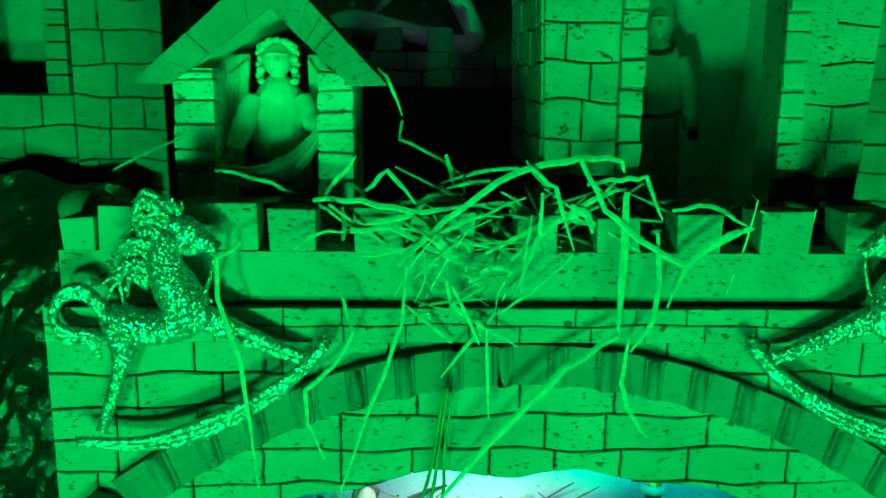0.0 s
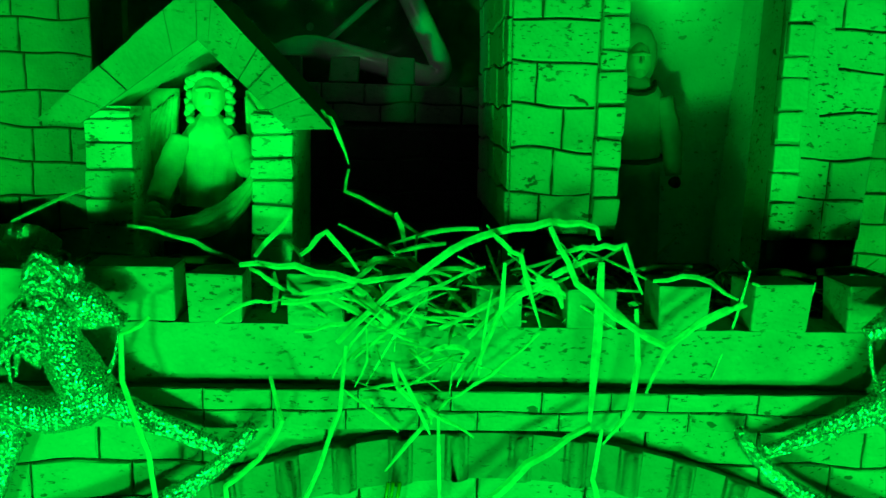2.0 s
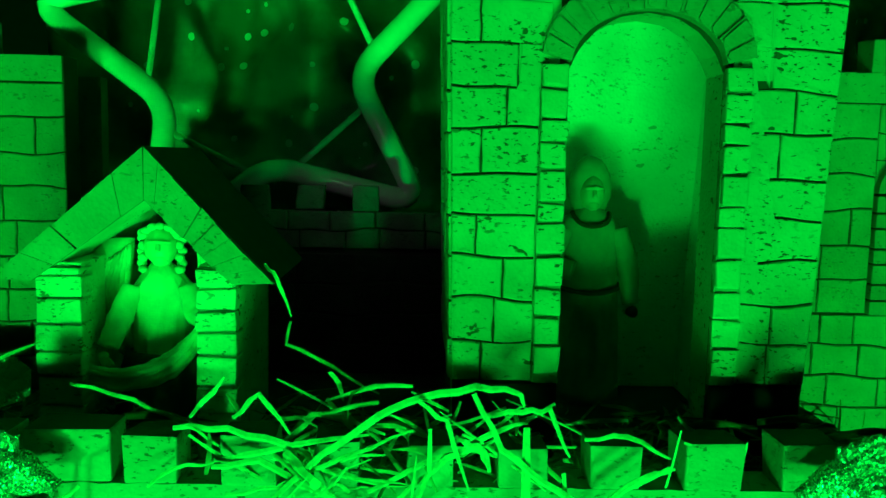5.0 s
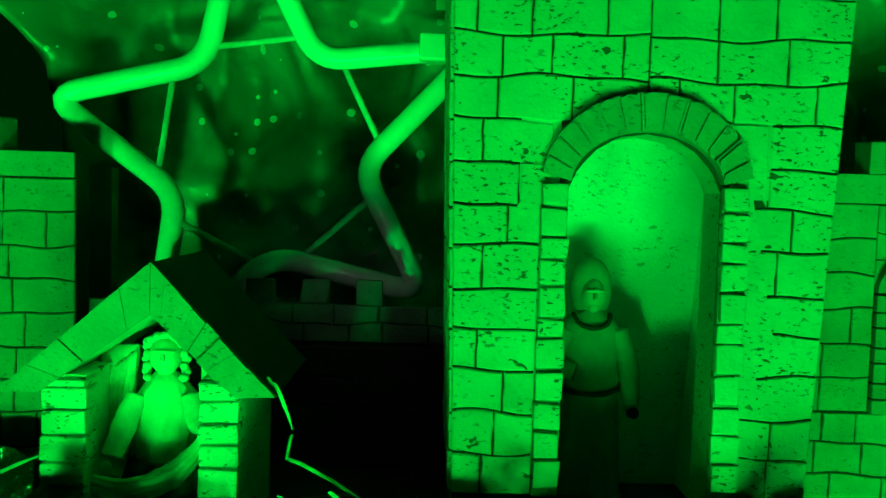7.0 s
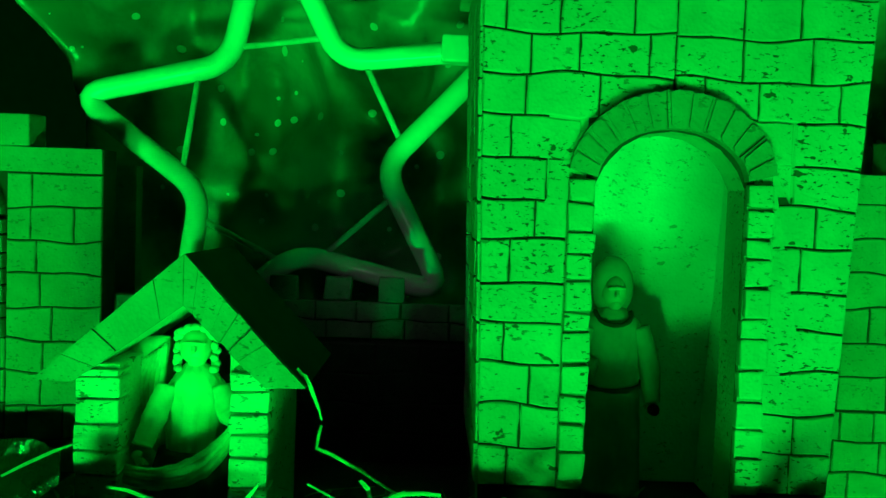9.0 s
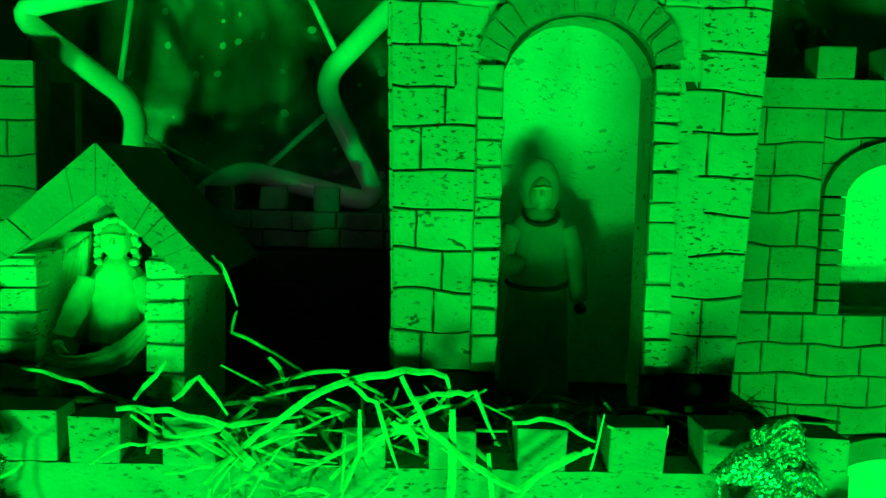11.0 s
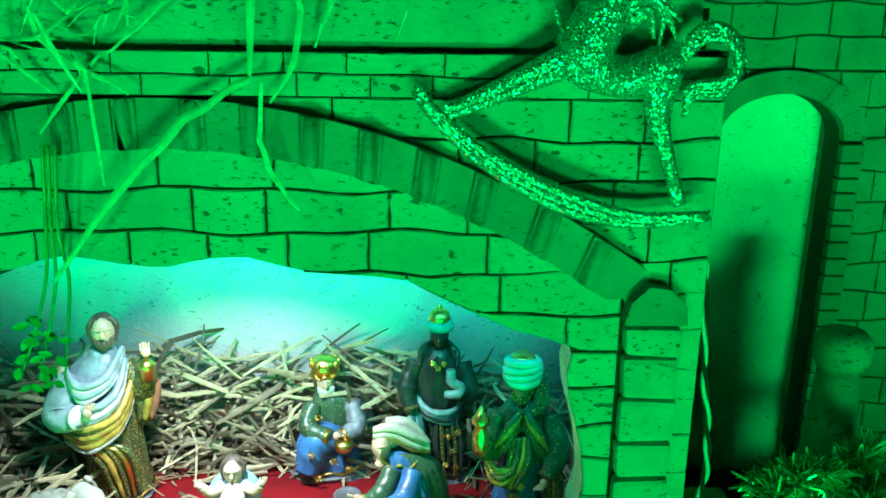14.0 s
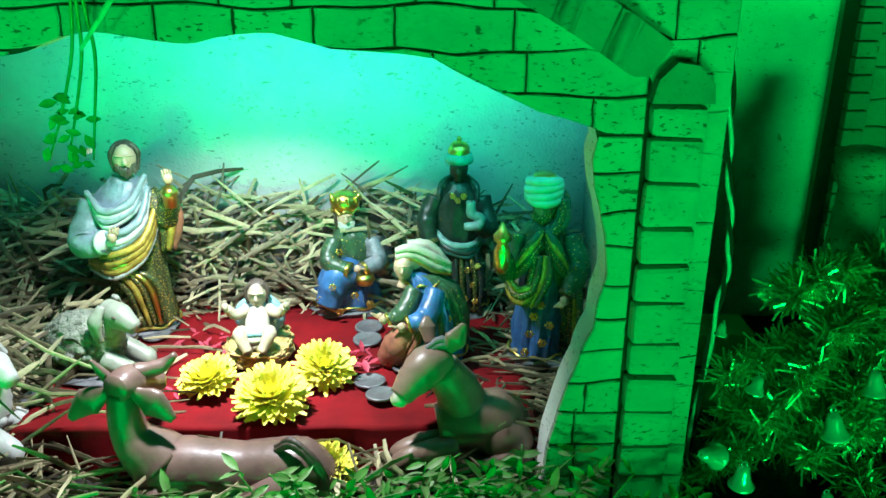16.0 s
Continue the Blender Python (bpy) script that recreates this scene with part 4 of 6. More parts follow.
tube(bm, [(0.014, -0.040, 0.048), (0.014, -0.040, 0.054), (0.014, -0.040, 0.060)], [0.009, 0.012, 0.010], 12, 4)
head(bm, (-0.004, -0.004, 0.120), 0.0128, 2, 5, 7)
tube(bm, [(-0.004, 0, 0.127), (-0.004, 0, 0.137), (-0.004, 0, 0.146), (-0.004, 0, 0.150)], [0.0150, 0.0165, 0.0150, 0.006], 16, 4)
for k in range(9):
    a = k * math.pi / 4.5
    ball(bm, (-0.004 + 0.0165 * math.cos(a), 0.0165 * math.sin(a), 0.142), (0.0030, 0.0030, 0.0050), 4, 8)
ring(bm, 0.128, 0.0150, 0.0150, -0.004, 0, 4)
ring(bm, 0.012, 0.041, 0.030, -0.002, 0, 4)
rosettes(bm, [(-0.024, -0.050, 0.050), (-0.038, -0.038, 0.030), (0.002, -0.040, 0.034), (-0.016, -0.045, 0.016), (0.020, -0.036, 0.020), (0.034, -0.018, 0.082), (0.040, -0.016, 0.062), (-0.014, -0.026, 0.084)], 4)
statue("kneeling_figurine", bm, [BLUE, GREEN, SKIN, SLATE, GOLD, HAIR, plain("grey_cape_paint", (0.16, 0.17, 0.19), 0.4, 0, 0.5, 90, 0.5), plain("pale_beard_paint", (0.40, 0.40, 0.36), 0.5)], (0.145, 0.838, 0.0), 8, "glazed kneeling king figurine in a blue robe and gold crown", size=0.86, drape=0.0011)

# dark king
bm = bmesh.new()
rock(bm, 0.042, 0.032, 0.010, 3)
hem(bm, [(0.008, 0.030, 0.025, 0.006, 0), (0.05, 0.030, 0.024, 0.004, 0), (0.090, 0.026, 0.021, 0, 0), (0.12, 0.024, 0.019, 0, 0)], 0, 12)
robe(bm, [(0.086, 0.026, 0.022, 0, 0), (0.112, 0.030, 0.022, 0, 0), (0.138, 0.029, 0.020, 0, 0), (0.154, 0.020, 0.016, 0, 0), (0.164, 0.010, 0.010, 0, 0)], 1, 9, 0.05)
sash(bm, [(-0.030, -0.008, 0.104), (-0.010, -0.027, 0.092), (0.014, -0.027, 0.088), (0.028, -0.010, 0.096)], 0.012, [2, 1, 2, 7], 0.0034)
sash(bm, [(-0.026, -0.018, 0.096), (-0.023, -0.027, 0.060), (-0.006, -0.032, 0.020)], 0.012, [7, 2, 7, 2], 0.0036, (1, 0, 0))
sash(bm, [(0.010, -0.024, 0.086), (0.014, -0.028, 0.050), (0.016, -0.028, 0.012)], 0.026, [0, 6, 0, 6, 0], 0.0028, (1, 0, 0))
sleeve(bm, [(-0.026, -0.002, 0.146), (-0.036, -0.012, 0.118), (-0.030, -0.024, 0.094)], [0.011, 0.012, 0.008], 1, 6)
sleeve(bm, [(0.026, -0.002, 0.146), (0.034, -0.016, 0.114), (0.018, -0.030, 0.126)], [0.011, 0.013, 0.008], 1, 6)
limb(bm, [(0.008, -0.034, 0.120), (0.022, -0.036, 0.122), (0.026, -0.034, 0.130), (0.016, -0.034, 0.136), (0.014, -0.034, 0.150)], [0.004, 0.006, 0.005, 0.006, 0.005], 7)
head(bm, (0, -0.004, 0.180), 0.0128, 4)
for s in (-1, 1):
    sash(bm, [(s * 0.008, 0.006, 0.166), (s * 0.020, -0.006, 0.156), (s * 0.022, -0.014, 0.146)], 0.008, [1, 0, 1], 0.0036)
tube(bm, [(0, 0, 0.186), (0, 0, 0.191), (0, 0, 0.197)], [0.0155, 0.0170, 0.0140], 18, 7)
ball(bm, (0, 0, 0.200), (0.0128, 0.0128, 0.0115), 5, 16)
ball(bm, (0, 0, 0.213), (0.003, 0.003, 0.004), 5, 8)
ring(bm, 0.014, 0.031, 0.026, 0.006, 0, 5)
rosettes(bm, [(0, -0.026, 0.148), (-0.006, -0.025, 0.153), (0.006, -0.025, 0.153), (0.012, -0.034, 0.066), (0.018, -0.034, 0.048), (0.010, -0.034, 0.030), (0.022, -0.032, 0.026), (0.024, -0.030, 0.070)], 5, 0.0026)
statue("standing_figurine", bm, [BLACK_GOLD, plain("dark_green_paint", (0.018, 0.035, 0.026), 0.3, 0, 0.5, 80, 0.4), TEAL, SLATE, SKIN_DARK, GOLD, BRONZE, plain("pale_teal_paint", (0.20, 0.34, 0.33), 0.35, 0, 0.4, 90, 0.4)], (0.256, 0.832, 0.0), -4, "glazed standing king figurine in black and green robe with domed cap", size=0.86, drape=0.0010)

# king with a tall turban
bm = bmesh.new()
rock(bm, 0.036, 0.030, 0.007, 3)
hem(bm, [(0.005, 0.026, 0.024, -0.004, 0), (0.05, 0.025, 0.022, -0.003, 0), (0.09, 0.024, 0.02, 0, 0), (0.11, 0.024, 0.02, 0, 0)], 0, 11)
hem(bm, [(0.014, 0.020, 0.018, 0.018, 0.014), (0.06, 0.024, 0.020, 0.016, 0.012), (0.10, 0.030, 0.024, 0.004, 0.005), (0.132, 0.030, 0.022, 0, 0.002), (0.150, 0.021, 0.017, 0, 0), (0.160, 0.010, 0.010, 0, 0)], 1, 11, 2)
# collar and cape folds falling from the neck to both sides
for s in (-1, 1):
    sash(bm, [(s * 0.002, -0.020, 0.146), (s * 0.014, -0.027, 0.128), (s * 0.030, -0.020, 0.104)], 0.018, [1, 5, 1, 8, 1], 0.0032)
sash(bm, [(0.028, -0.014, 0.108), (0.032, -0.018, 0.072), (0.034, -0.012, 0.026)], 0.014, [1, 5, 8, 1], 0.0036, (1, 0, 0))
sash(bm, [(0.000, -0.027, 0.128), (-0.002, -0.031, 0.105), (-0.012, -0.030, 0.072)], 0.016, [5, 1, 8, 1], 0.0032, (1, 0, 0))
sash(bm, [(-0.036, -0.022, 0.094), (-0.022, -0.032, 0.084), (0.000, -0.030, 0.096)], 0.012, [8, 5, 8], 0.0036)
sleeve(bm, [(-0.026, -0.002, 0.142), (-0.036, -0.016, 0.108), (-0.038, -0.036, 0.124)], [0.011, 0.013, 0.008], 1, 5)
sleeve(bm, [(0.026, -0.002, 0.142), (0.036, -0.018, 0.112), (0.026, -0.032, 0.088)], [0.011, 0.013, 0.008], 1, 5)
fingers(bm, (0.024, -0.036, 0.084), (-0.5, -0.2, -0.6), 0.0046, 2)
tube(bm, [(-0.041, -0.040, 0.112), (-0.041, -0.040, 0.120), (-0.041, -0.040, 0.136), (-0.041, -0.040, 0.143), (-0.041, -0.040, 0.147), (-0.041, -0.040, 0.152), (-0.041, -0.040, 0.157), (-0.041, -0.040, 0.166)], [0.005, 0.0085, 0.0085, 0.005, 0.009, 0.009, 0.005, 0.001], 14, 4)
fingers(bm, (-0.040, -0.044, 0.122), (0.3, -0.2, 1), 0.0042, 2)
head(bm, (-0.003, -0.004, 0.172), 0.0125, 6, None, 5)
ball(bm, (0.006, 0.008, 0.170), (0.019, 0.012, 0.024), 1, 18)
sash(bm, [(0.018, -0.004, 0.182), (0.016, -0.012, 0.160), (0.004, -0.020, 0.146)], 0.008, [1, 5, 1], 0.0036, (1, 0, 0))
for k in range(4):
    z = 0.182 + 0.0055 * k
    tube(bm, [(-0.003 + (0.0165 + 0.002 * math.sin(math.pi * (k + 0.6) / 4)) * 0.86 * math.cos(a), 0.0150 * math.sin(a), z + 0.003 * math.sin(a + k)) for a in np.linspace(0, 2 * math.pi, 26)], 0.0050, 8, 7)
ball(bm, (-0.003, 0, 0.191), (0.0135, 0.0135, 0.013), 7, 16)
tube(bm, [(-0.003, 0, 0.203), (-0.003, 0, 0.206)], [0.0125, 0.011], 14, 4)
ring(bm, 0.010, 0.028, 0.025, -0.004, 0, 4)
rosettes(bm, [(-0.006, -0.028, 0.060), (-0.010, -0.029, 0.040), (0.004, -0.028, 0.030), (-0.014, -0.028, 0.018), (0.010, -0.026, 0.050), (0.0, -0.030, 0.074)], 4)
statue("standing_figurine", bm, [BLUE, GREEN, SKIN, SLATE, GOLD, BRONZE, plain("olive_face_paint", (0.20, 0.15, 0.10), 0.4), plain("pale_turban_paint", (0.40, 0.56, 0.50), 0.4, 0, 0.2, 60), OCHRE], (0.328, 0.728, 0.0), -10, "glazed standing king figurine with pale tall turban holding a gold flask", size=0.86, drape=0.0011)

# kneeling woman, bowed
bm = bmesh.new()
rock(bm, 0.042, 0.036, 0.008, 3)
hem(bm, [(0.006, 0.034, 0.030, 0.008, 0), (0.035, 0.030, 0.026, 0.010, 0), (0.07, 0.027, 0.023, 0.006, 0), (0.095, 0.019, 0.016, -0.004, 0), (0.102, 0.010, 0.010, -0.012, 0)], 0, 10)
hem(bm, [(0.008, 0.024, 0.022, 0.022, 0.008), (0.045, 0.024, 0.023, 0.022, 0.006), (0.08, 0.023, 0.021, 0.014, 0.004), (0.1, 0.012, 0.012, 0.0, 0)], 4, 8, 1)
sleeve(bm, [(-0.036, -0.020, 0.008), (-0.026, -0.032, 0.030), (-0.008, -0.030, 0.054)], [0.014, 0.016, 0.012], 5)
sash(bm, [(-0.006, -0.036, 0.056), (-0.018, -0.042, 0.034), (-0.030, -0.036, 0.008)], 0.018, [5, 5, 5, 5], 0.0034, (1, 0, 0))
sash(bm, [(0.010, -0.026, 0.082), (0.014, -0.034, 0.050), (0.020, -0.032, 0.010)], 0.020, [0, 4, 0, 4, 0], 0.0034, (1, 0, 0))
sleeve(bm, [(-0.010, -0.014, 0.085), (-0.020, -0.030, 0.066), (-0.036, -0.034, 0.058)], [0.010, 0.011, 0.007], 4, 6)
sleeve(bm, [(0.012, -0.018, 0.086), (0.004, -0.038, 0.066), (-0.014, -0.042, 0.058)], [0.011, 0.012, 0.008], 0, 6)
fingers(bm, (-0.040, -0.035, 0.060), (-0.8, 0, 0.6), 0.0052, 1)
fingers(bm, (-0.020, -0.045, 0.056), (-0.8, -0.2, 0.2), 0.0050, 1)
head(bm, (-0.022, -0.007, 0.108), 0.0125, 1)
ball(bm, (-0.014, 0.003, 0.115), (0.0150, 0.0145, 0.0130), 2, 18)
sash(bm, [(-0.030, -0.008, 0.121), (-0.012, -0.008, 0.124), (0.010, -0.004, 0.112), (0.026, 0.002, 0.104)], 0.012, [6, 2, 2, 2], 0.0046)
sash(bm, [(-0.020, 0.008, 0.124), (0.004, 0.008, 0.120), (0.024, 0.008, 0.102)], 0.010, [2, 2, 2], 0.0050)
ring(bm, 0.090, 0.020, 0.017, -0.002, 0, 6)
ring(bm, 0.012, 0.035, 0.031, 0.008, 0, 6)
rosettes(bm, [(0.004, -0.034, 0.074), (0.026, -0.028, 0.060), (0.016, -0.036, 0.034), (0.030, -0.028, 0.026)], 6, 0.0028)
statue("kneeling_figurine", bm, [BLUE, SKIN, IVORY, SLATE, GREEN, RUST, GOLD], (0.222, 0.728, 0.0), -6, "glazed kneeling woman figurine in blue mantle and pale veil", size=0.86, drape=0.0011)

# infant on straw bed
bm = bmesh.new()
hem(bm, [(0, 0.026, 0.032, 0, 0), (0.010, 0.030, 0.036, 0, 0), (0.018, 0.027, 0.033, 0, 0)], 0, 16)
for k in range(110):
    a = rnd.uniform(0, 6.28)
    r = rnd.uniform(0.8, 1.05)
    p = Vector((0.029 * r * math.cos(a), 0.035 * r * math.sin(a), rnd.uniform(0.004, 0.018)))
    d = Vector((-math.sin(a), math.cos(a), rnd.uniform(-0.3, 0.3))) * 0.012
    tube(bm, [p - d, p, p + d], 0.0014, 5, 0)
ball(bm, (0, 0.016, 0.034), (0.024, 0.010, 0.022), 2, 18)
limb(bm, [(0, 0.006, 0.044), (0, -0.006, 0.034), (0, -0.018, 0.026)], [0.009, 0.0115, 0.010], 1)
head(bm, (0, 0.008, 0.060), 0.0105, 4, 3)
sash(bm, [(-0.014, -0.016, 0.028), (0, -0.026, 0.030), (0.014, -0.016, 0.028)], 0.010, [1, 1, 2], 0.0034)
for s in (-1, 1):
    limb(bm, [(s * 0.009, 0.005, 0.046), (s * 0.019, -0.002, 0.044), (s * 0.026, -0.006, 0.052)], [0.0055, 0.005, 0.004], 4)
    fingers(bm, (s * 0.027, -0.007, 0.054), (s * 0.3, 0, 1), 0.0034, 4)
    limb(bm, [(s * 0.006, -0.014, 0.028), (s * 0.013, -0.026, 0.036), (s * 0.006, -0.036, 0.022)], [0.007, 0.0065, 0.0042], 4)
statue("infant_figurine", bm, [plain("yellow_straw_paint", (0.50, 0.37, 0.13), 0.5, 0, 0.4, 120, 0.8, 0.002), IVORY, plain("light_blue_paint", (0.22, 0.42, 0.52), 0.4), HAIR, plain("pale_skin_paint", (0.36, 0.31, 0.22), 0.4, 0, 0.15, 60)], (0.068, 0.730, 0.001), 4, "small pale infant figurine with raised arms on a straw bed", drape=0.0007)


def sheep(at, turn, size, mats, label, lift=0.0):
    bm = bmesh.new()
    rock(bm, 0.048, 0.032, 0.006, 2)
    ball(bm, (-0.010, 0, 0.031), (0.036, 0.025, 0.027), 0, 20)
    for k in range(130):
        a, b_ = rnd.uniform(0, 6.28), rnd.uniform(-0.3, 1.45)
        ball(bm, (-0.009 + 0.034 * math.cos(a) * math.cos(b_), 0.023 * math.sin(a) * math.cos(b_), 0.030 + 0.025 * math.sin(b_)), (0.0055, 0.0055, 0.0045), 0, 6)
    limb(bm, [(0.010, 0, 0.034), (0.018, -0.002, 0.052 + lift * 0.6), (0.023, -0.003, 0.062 + lift)], [0.019, 0.015, 0.012], 0)
    limb(bm, [(0.018, -0.002, 0.064 + lift), (0.034, -0.007, 0.061 + lift), (0.049, -0.010, 0.053 + lift)], [0.0105, 0.0115, 0.0060], 1)
    for s in (-1, 1):
        limb(bm, [(0.022, s * 0.011 - 0.003, 0.073 + lift), (0.018, s * 0.018 - 0.003, 0.060 + lift), (0.020, s * 0.017 - 0.003, 0.042 + lift)], [0.0035, 0.0070, 0.0035], 1, 0.6)
        limb(bm, [(0.018, s * 0.014, 0.022), (0.042, s * 0.014, 0.012), (0.030, s * 0.013, 0.006)], [0.010, 0.008, 0.006], 1)
        ball(bm, (0.034, s * 0.0095 - 0.008, 0.065 + lift), (0.0022, 0.0016, 0.0014), 3, 8)
    statue("sheep_figurine", bm, mats, at, turn, label, "figurine", size, "", 0.0006)


sheep((-0.072, 0.703, 0.0), -12, 1.0, [FLEECE, plain("pale_face_glaze", (0.22, 0.24, 0.19), 0.4), SLATE, HAIR], "pale glazed sheep figurine lying on a slate base")
sheep((-0.147, 0.632, -0.030), -16, 1.12, [WHITE, WHITE, SLATE, HAIR], "white glazed sheep figurine with raised head in the straw", 0.014)

# donkey seen from behind, head raised and ears drooping
bm = bmesh.new()
limb(bm, [(-0.048, 0, 0.026), (-0.020, 0, 0.025), (0.022, 0, 0.024), (0.062, 0, 0.026), (0.092, 0, 0.014)], [0.020, 0.0225, 0.0205, 0.0225, 0.007], 0)
limb(bm, [(-0.036, 0, 0.030), (-0.054, 0, 0.052), (-0.057, 0.002, 0.084)], [0.023, 0.0135, 0.0100], 0)
limb(bm, [(-0.058, -0.006, 0.090), (-0.053, 0.008, 0.088), (-0.044, 0.034, 0.074)], [0.0095, 0.012, 0.007], 0)
limb(bm, [(-0.066, 0.004, 0.092), (-0.070, 0.002, 0.100), (-0.074, 0.000, 0.108)], [0.004, 0.003, 0.001], 0)
limb(bm, [(-0.050, 0.010, 0.094), (-0.034, 0.016, 0.096), (-0.024, 0.018, 0.104)], [0.006, 0.005, 0.002], 0)
for s in (-1, 1):
    limb(bm, [(-0.056 + s * 0.008, -0.002, 0.086), (-0.057 + s * 0.022, -0.002, 0.078), (-0.057 + s * 0.035, -0.004, 0.066)], [0.004, 0.0105, 0.003], 0, 0.45)
    limb(bm, [(-0.030, s * 0.018, 0.016), (-0.062, s * 0.022, 0.008), (-0.038, s * 0.026, 0.006)], [0.011, 0.008, 0.006], 0)
    limb(bm, [(0.056, s * 0.018, 0.022), (0.030, s * 0.026, 0.012), (0.060, s * 0.028, 0.006)], [0.017, 0.010, 0.006], 0)
sash(bm, [(0.046, -0.006, 0.046), (0.060, -0.014, 0.056), (0.078, -0.020, 0.040), (0.090, -0.018, 0.006)], 0.006, [1, 1, 1], 0.0020)
statue("donkey_figurine", bm, [DONKEY, HAIR], (0.056, 0.583, -0.047), -3, "brown glazed donkey figurine lying with its head raised", "figurine", 1.12, "", 0.0007)

# plump calf-like donkey with folded forelegs beside the cloth
bm = bmesh.new()
rock(bm, 0.050, 0.030, 0.006, 2)
limb(bm, [(-0.030, 0, 0.026), (-0.008, 0, 0.028), (0.018, 0.002, 0.028), (0.040, 0.004, 0.018)], [0.019, 0.0235, 0.0255, 0.012], 0)
ball(bm, (0.022, -0.016, 0.020), (0.021, 0.012, 0.018), 0, 18)
limb(bm, [(0.034, -0.020, 0.012), (0.010, -0.028, 0.008), (0.000, -0.028, 0.007)], [0.010, 0.007, 0.005], 0)
limb(bm, [(-0.008, 0.004, 0.034), (-0.014, 0.003, 0.056), (-0.027, 0.000, 0.078)], [0.022, 0.018, 0.014], 0)
limb(bm, [(-0.024, 0.004, 0.085), (-0.038, -0.004, 0.083), (-0.050, -0.010, 0.074), (-0.060, -0.016, 0.065)], [0.0120, 0.0160, 0.0130, 0.0085], 0)
ball(bm, (-0.0605, -0.0165, 0.0635), (0.0072, 0.0066, 0.0062), 3, 14)
limb(bm, [(-0.024, -0.002, 0.093), (-0.017, -0.004, 0.104), (-0.011, -0.004, 0.116)], [0.004, 0.0090, 0.002], 0, 0.5)
limb(bm, [(-0.034, 0.012, 0.094), (-0.036, 0.018, 0.104), (-0.036, 0.022, 0.112)], [0.004, 0.007, 0.002], 0, 0.5)
sash(bm, [(-0.016, 0.000, 0.096), (-0.030, -0.002, 0.099), (-0.042, -0.006, 0.092)], 0.006, [1, 1, 1], 0.0028)
for dy in (-0.012, -0.024):
    limb(bm, [(-0.020, dy + 0.006, 0.018), (-0.050, dy - 0.002, 0.020), (-0.062, dy - 0.002, 0.012), (-0.044, dy - 0.004, 0.006)], [0.011, 0.0085, 0.007, 0.006], 0)
statue("donkey_figurine", bm, [plain("brown_calf_glaze", (0.20, 0.125, 0.095), 0.38, 0, 0.3, 40), SLATE, SLATE, IVORY], (0.262, 0.622, -0.034), 6, "plump brown glazed donkey figurine lying beside the red cloth", "figurine", 1.05, "", 0.0007)

# red cloth draped over a low step
bm = bmesh.new()
nx, ny = 90, 60
X0, X1, Y0, Y1 = -0.118, 0.318, 0.612, 0.865
rows_ = []
for j in range(ny + 1):
    row = []
    for i in range(nx + 1):
        x = X0 + (X1 - X0) * i / nx
        q = j / ny
        fold = 0.0016 * noise.noise((x * 18, q * 6, 2)) + 0.0012 * noise.noise((x * 45, q * 20, 4))
        if q < 0.22:
            d = q / 0.22
            y, z = Y0 - 0.004 * (1 - d) + 0.004 * math.sin(x * 55) * (1 - d), -0.042 + 0.042 * d
            y -= 0.002 * noise.noise((x * 30, 0, 1))
        else:
            d = (q - 0.22) / 0.78
            y, z = Y0 + (Y1 - Y0) * d + 0.01 * noise.noise((x * 9, 3, 0)) * d, 0.0
        edge = max(0, abs(i / nx - 0.5) - 0.47) / 0.03
        row.append(bm.verts.new((x + 0.008 * noise.noise((q * 8, i // nx, 0)) * edge, y, z + fold - 0.02 * edge ** 2)))
    rows_.append(row)
for a, b_ in zip(rows_, rows_[1:]):
    for i in range(nx):
        bm.faces.new((a[i], a[i + 1], b_[i + 1], b_[i]))
m, nt, bs = material("red_velvet")
co = coords(nt)
nt.links.new(ramp(nt, noise_tex(nt, co, 26, 6), [(0.3, (0.10, 0.001, 0.003)), (0.7, (0.20, 0.002, 0.005))]), bs.inputs["Base Color"])
bs.inputs["Roughness"].default_value = 0.85
bs.inputs["Specular IOR Level"].default_value = 0.2
bump(nt, bs, noise_tex(nt, co, 900, 2), 0.4, 0.0006)
cloth = finish("red_cloth", bm, m)
sol = cloth.modifiers.new("thickness", "SOLIDIFY")
sol.thickness, sol.offset = 0.0015, -1
tagged(cloth, "deep red velvet cloth draped over a low step", "cloth")
bm = bmesh.new()
box(bm, X0 + 0.006, X1 - 0.006, Y0 + 0.006, Y1, -0.06, -0.0045, 0.003)
tagged(finish("cloth_step", bm, EARTH), "low dark step under the cloth", "step", kind="structure")


# coins
def coin_mesh():
    bm = bmesh.new()
    prof = [(0.0, 0.0018), (0.0098, 0.0018), (0.0102, 0.0022), (0.0120, 0.0022), (0.0124, 0.0016), (0.0124, 0.0004), (0.0120, 0.0), (0.0, 0.0)]
    rings = [[bm.verts.new((r * math.cos(a), r * math.sin(a), z)) for a in np.linspace(0, 2 * math.pi, 28, endpoint=False)] for r, z in prof[1:-1]]
    for r, s in zip(rings, rings[1:]):
        for i in range(28):
            bm.faces.new((r[i], r[(i + 1) % 28], s[(i + 1) % 28], s[i]))
    bm.faces.new(rings[0])
    bm.faces.new(rings[-1])
    return bm


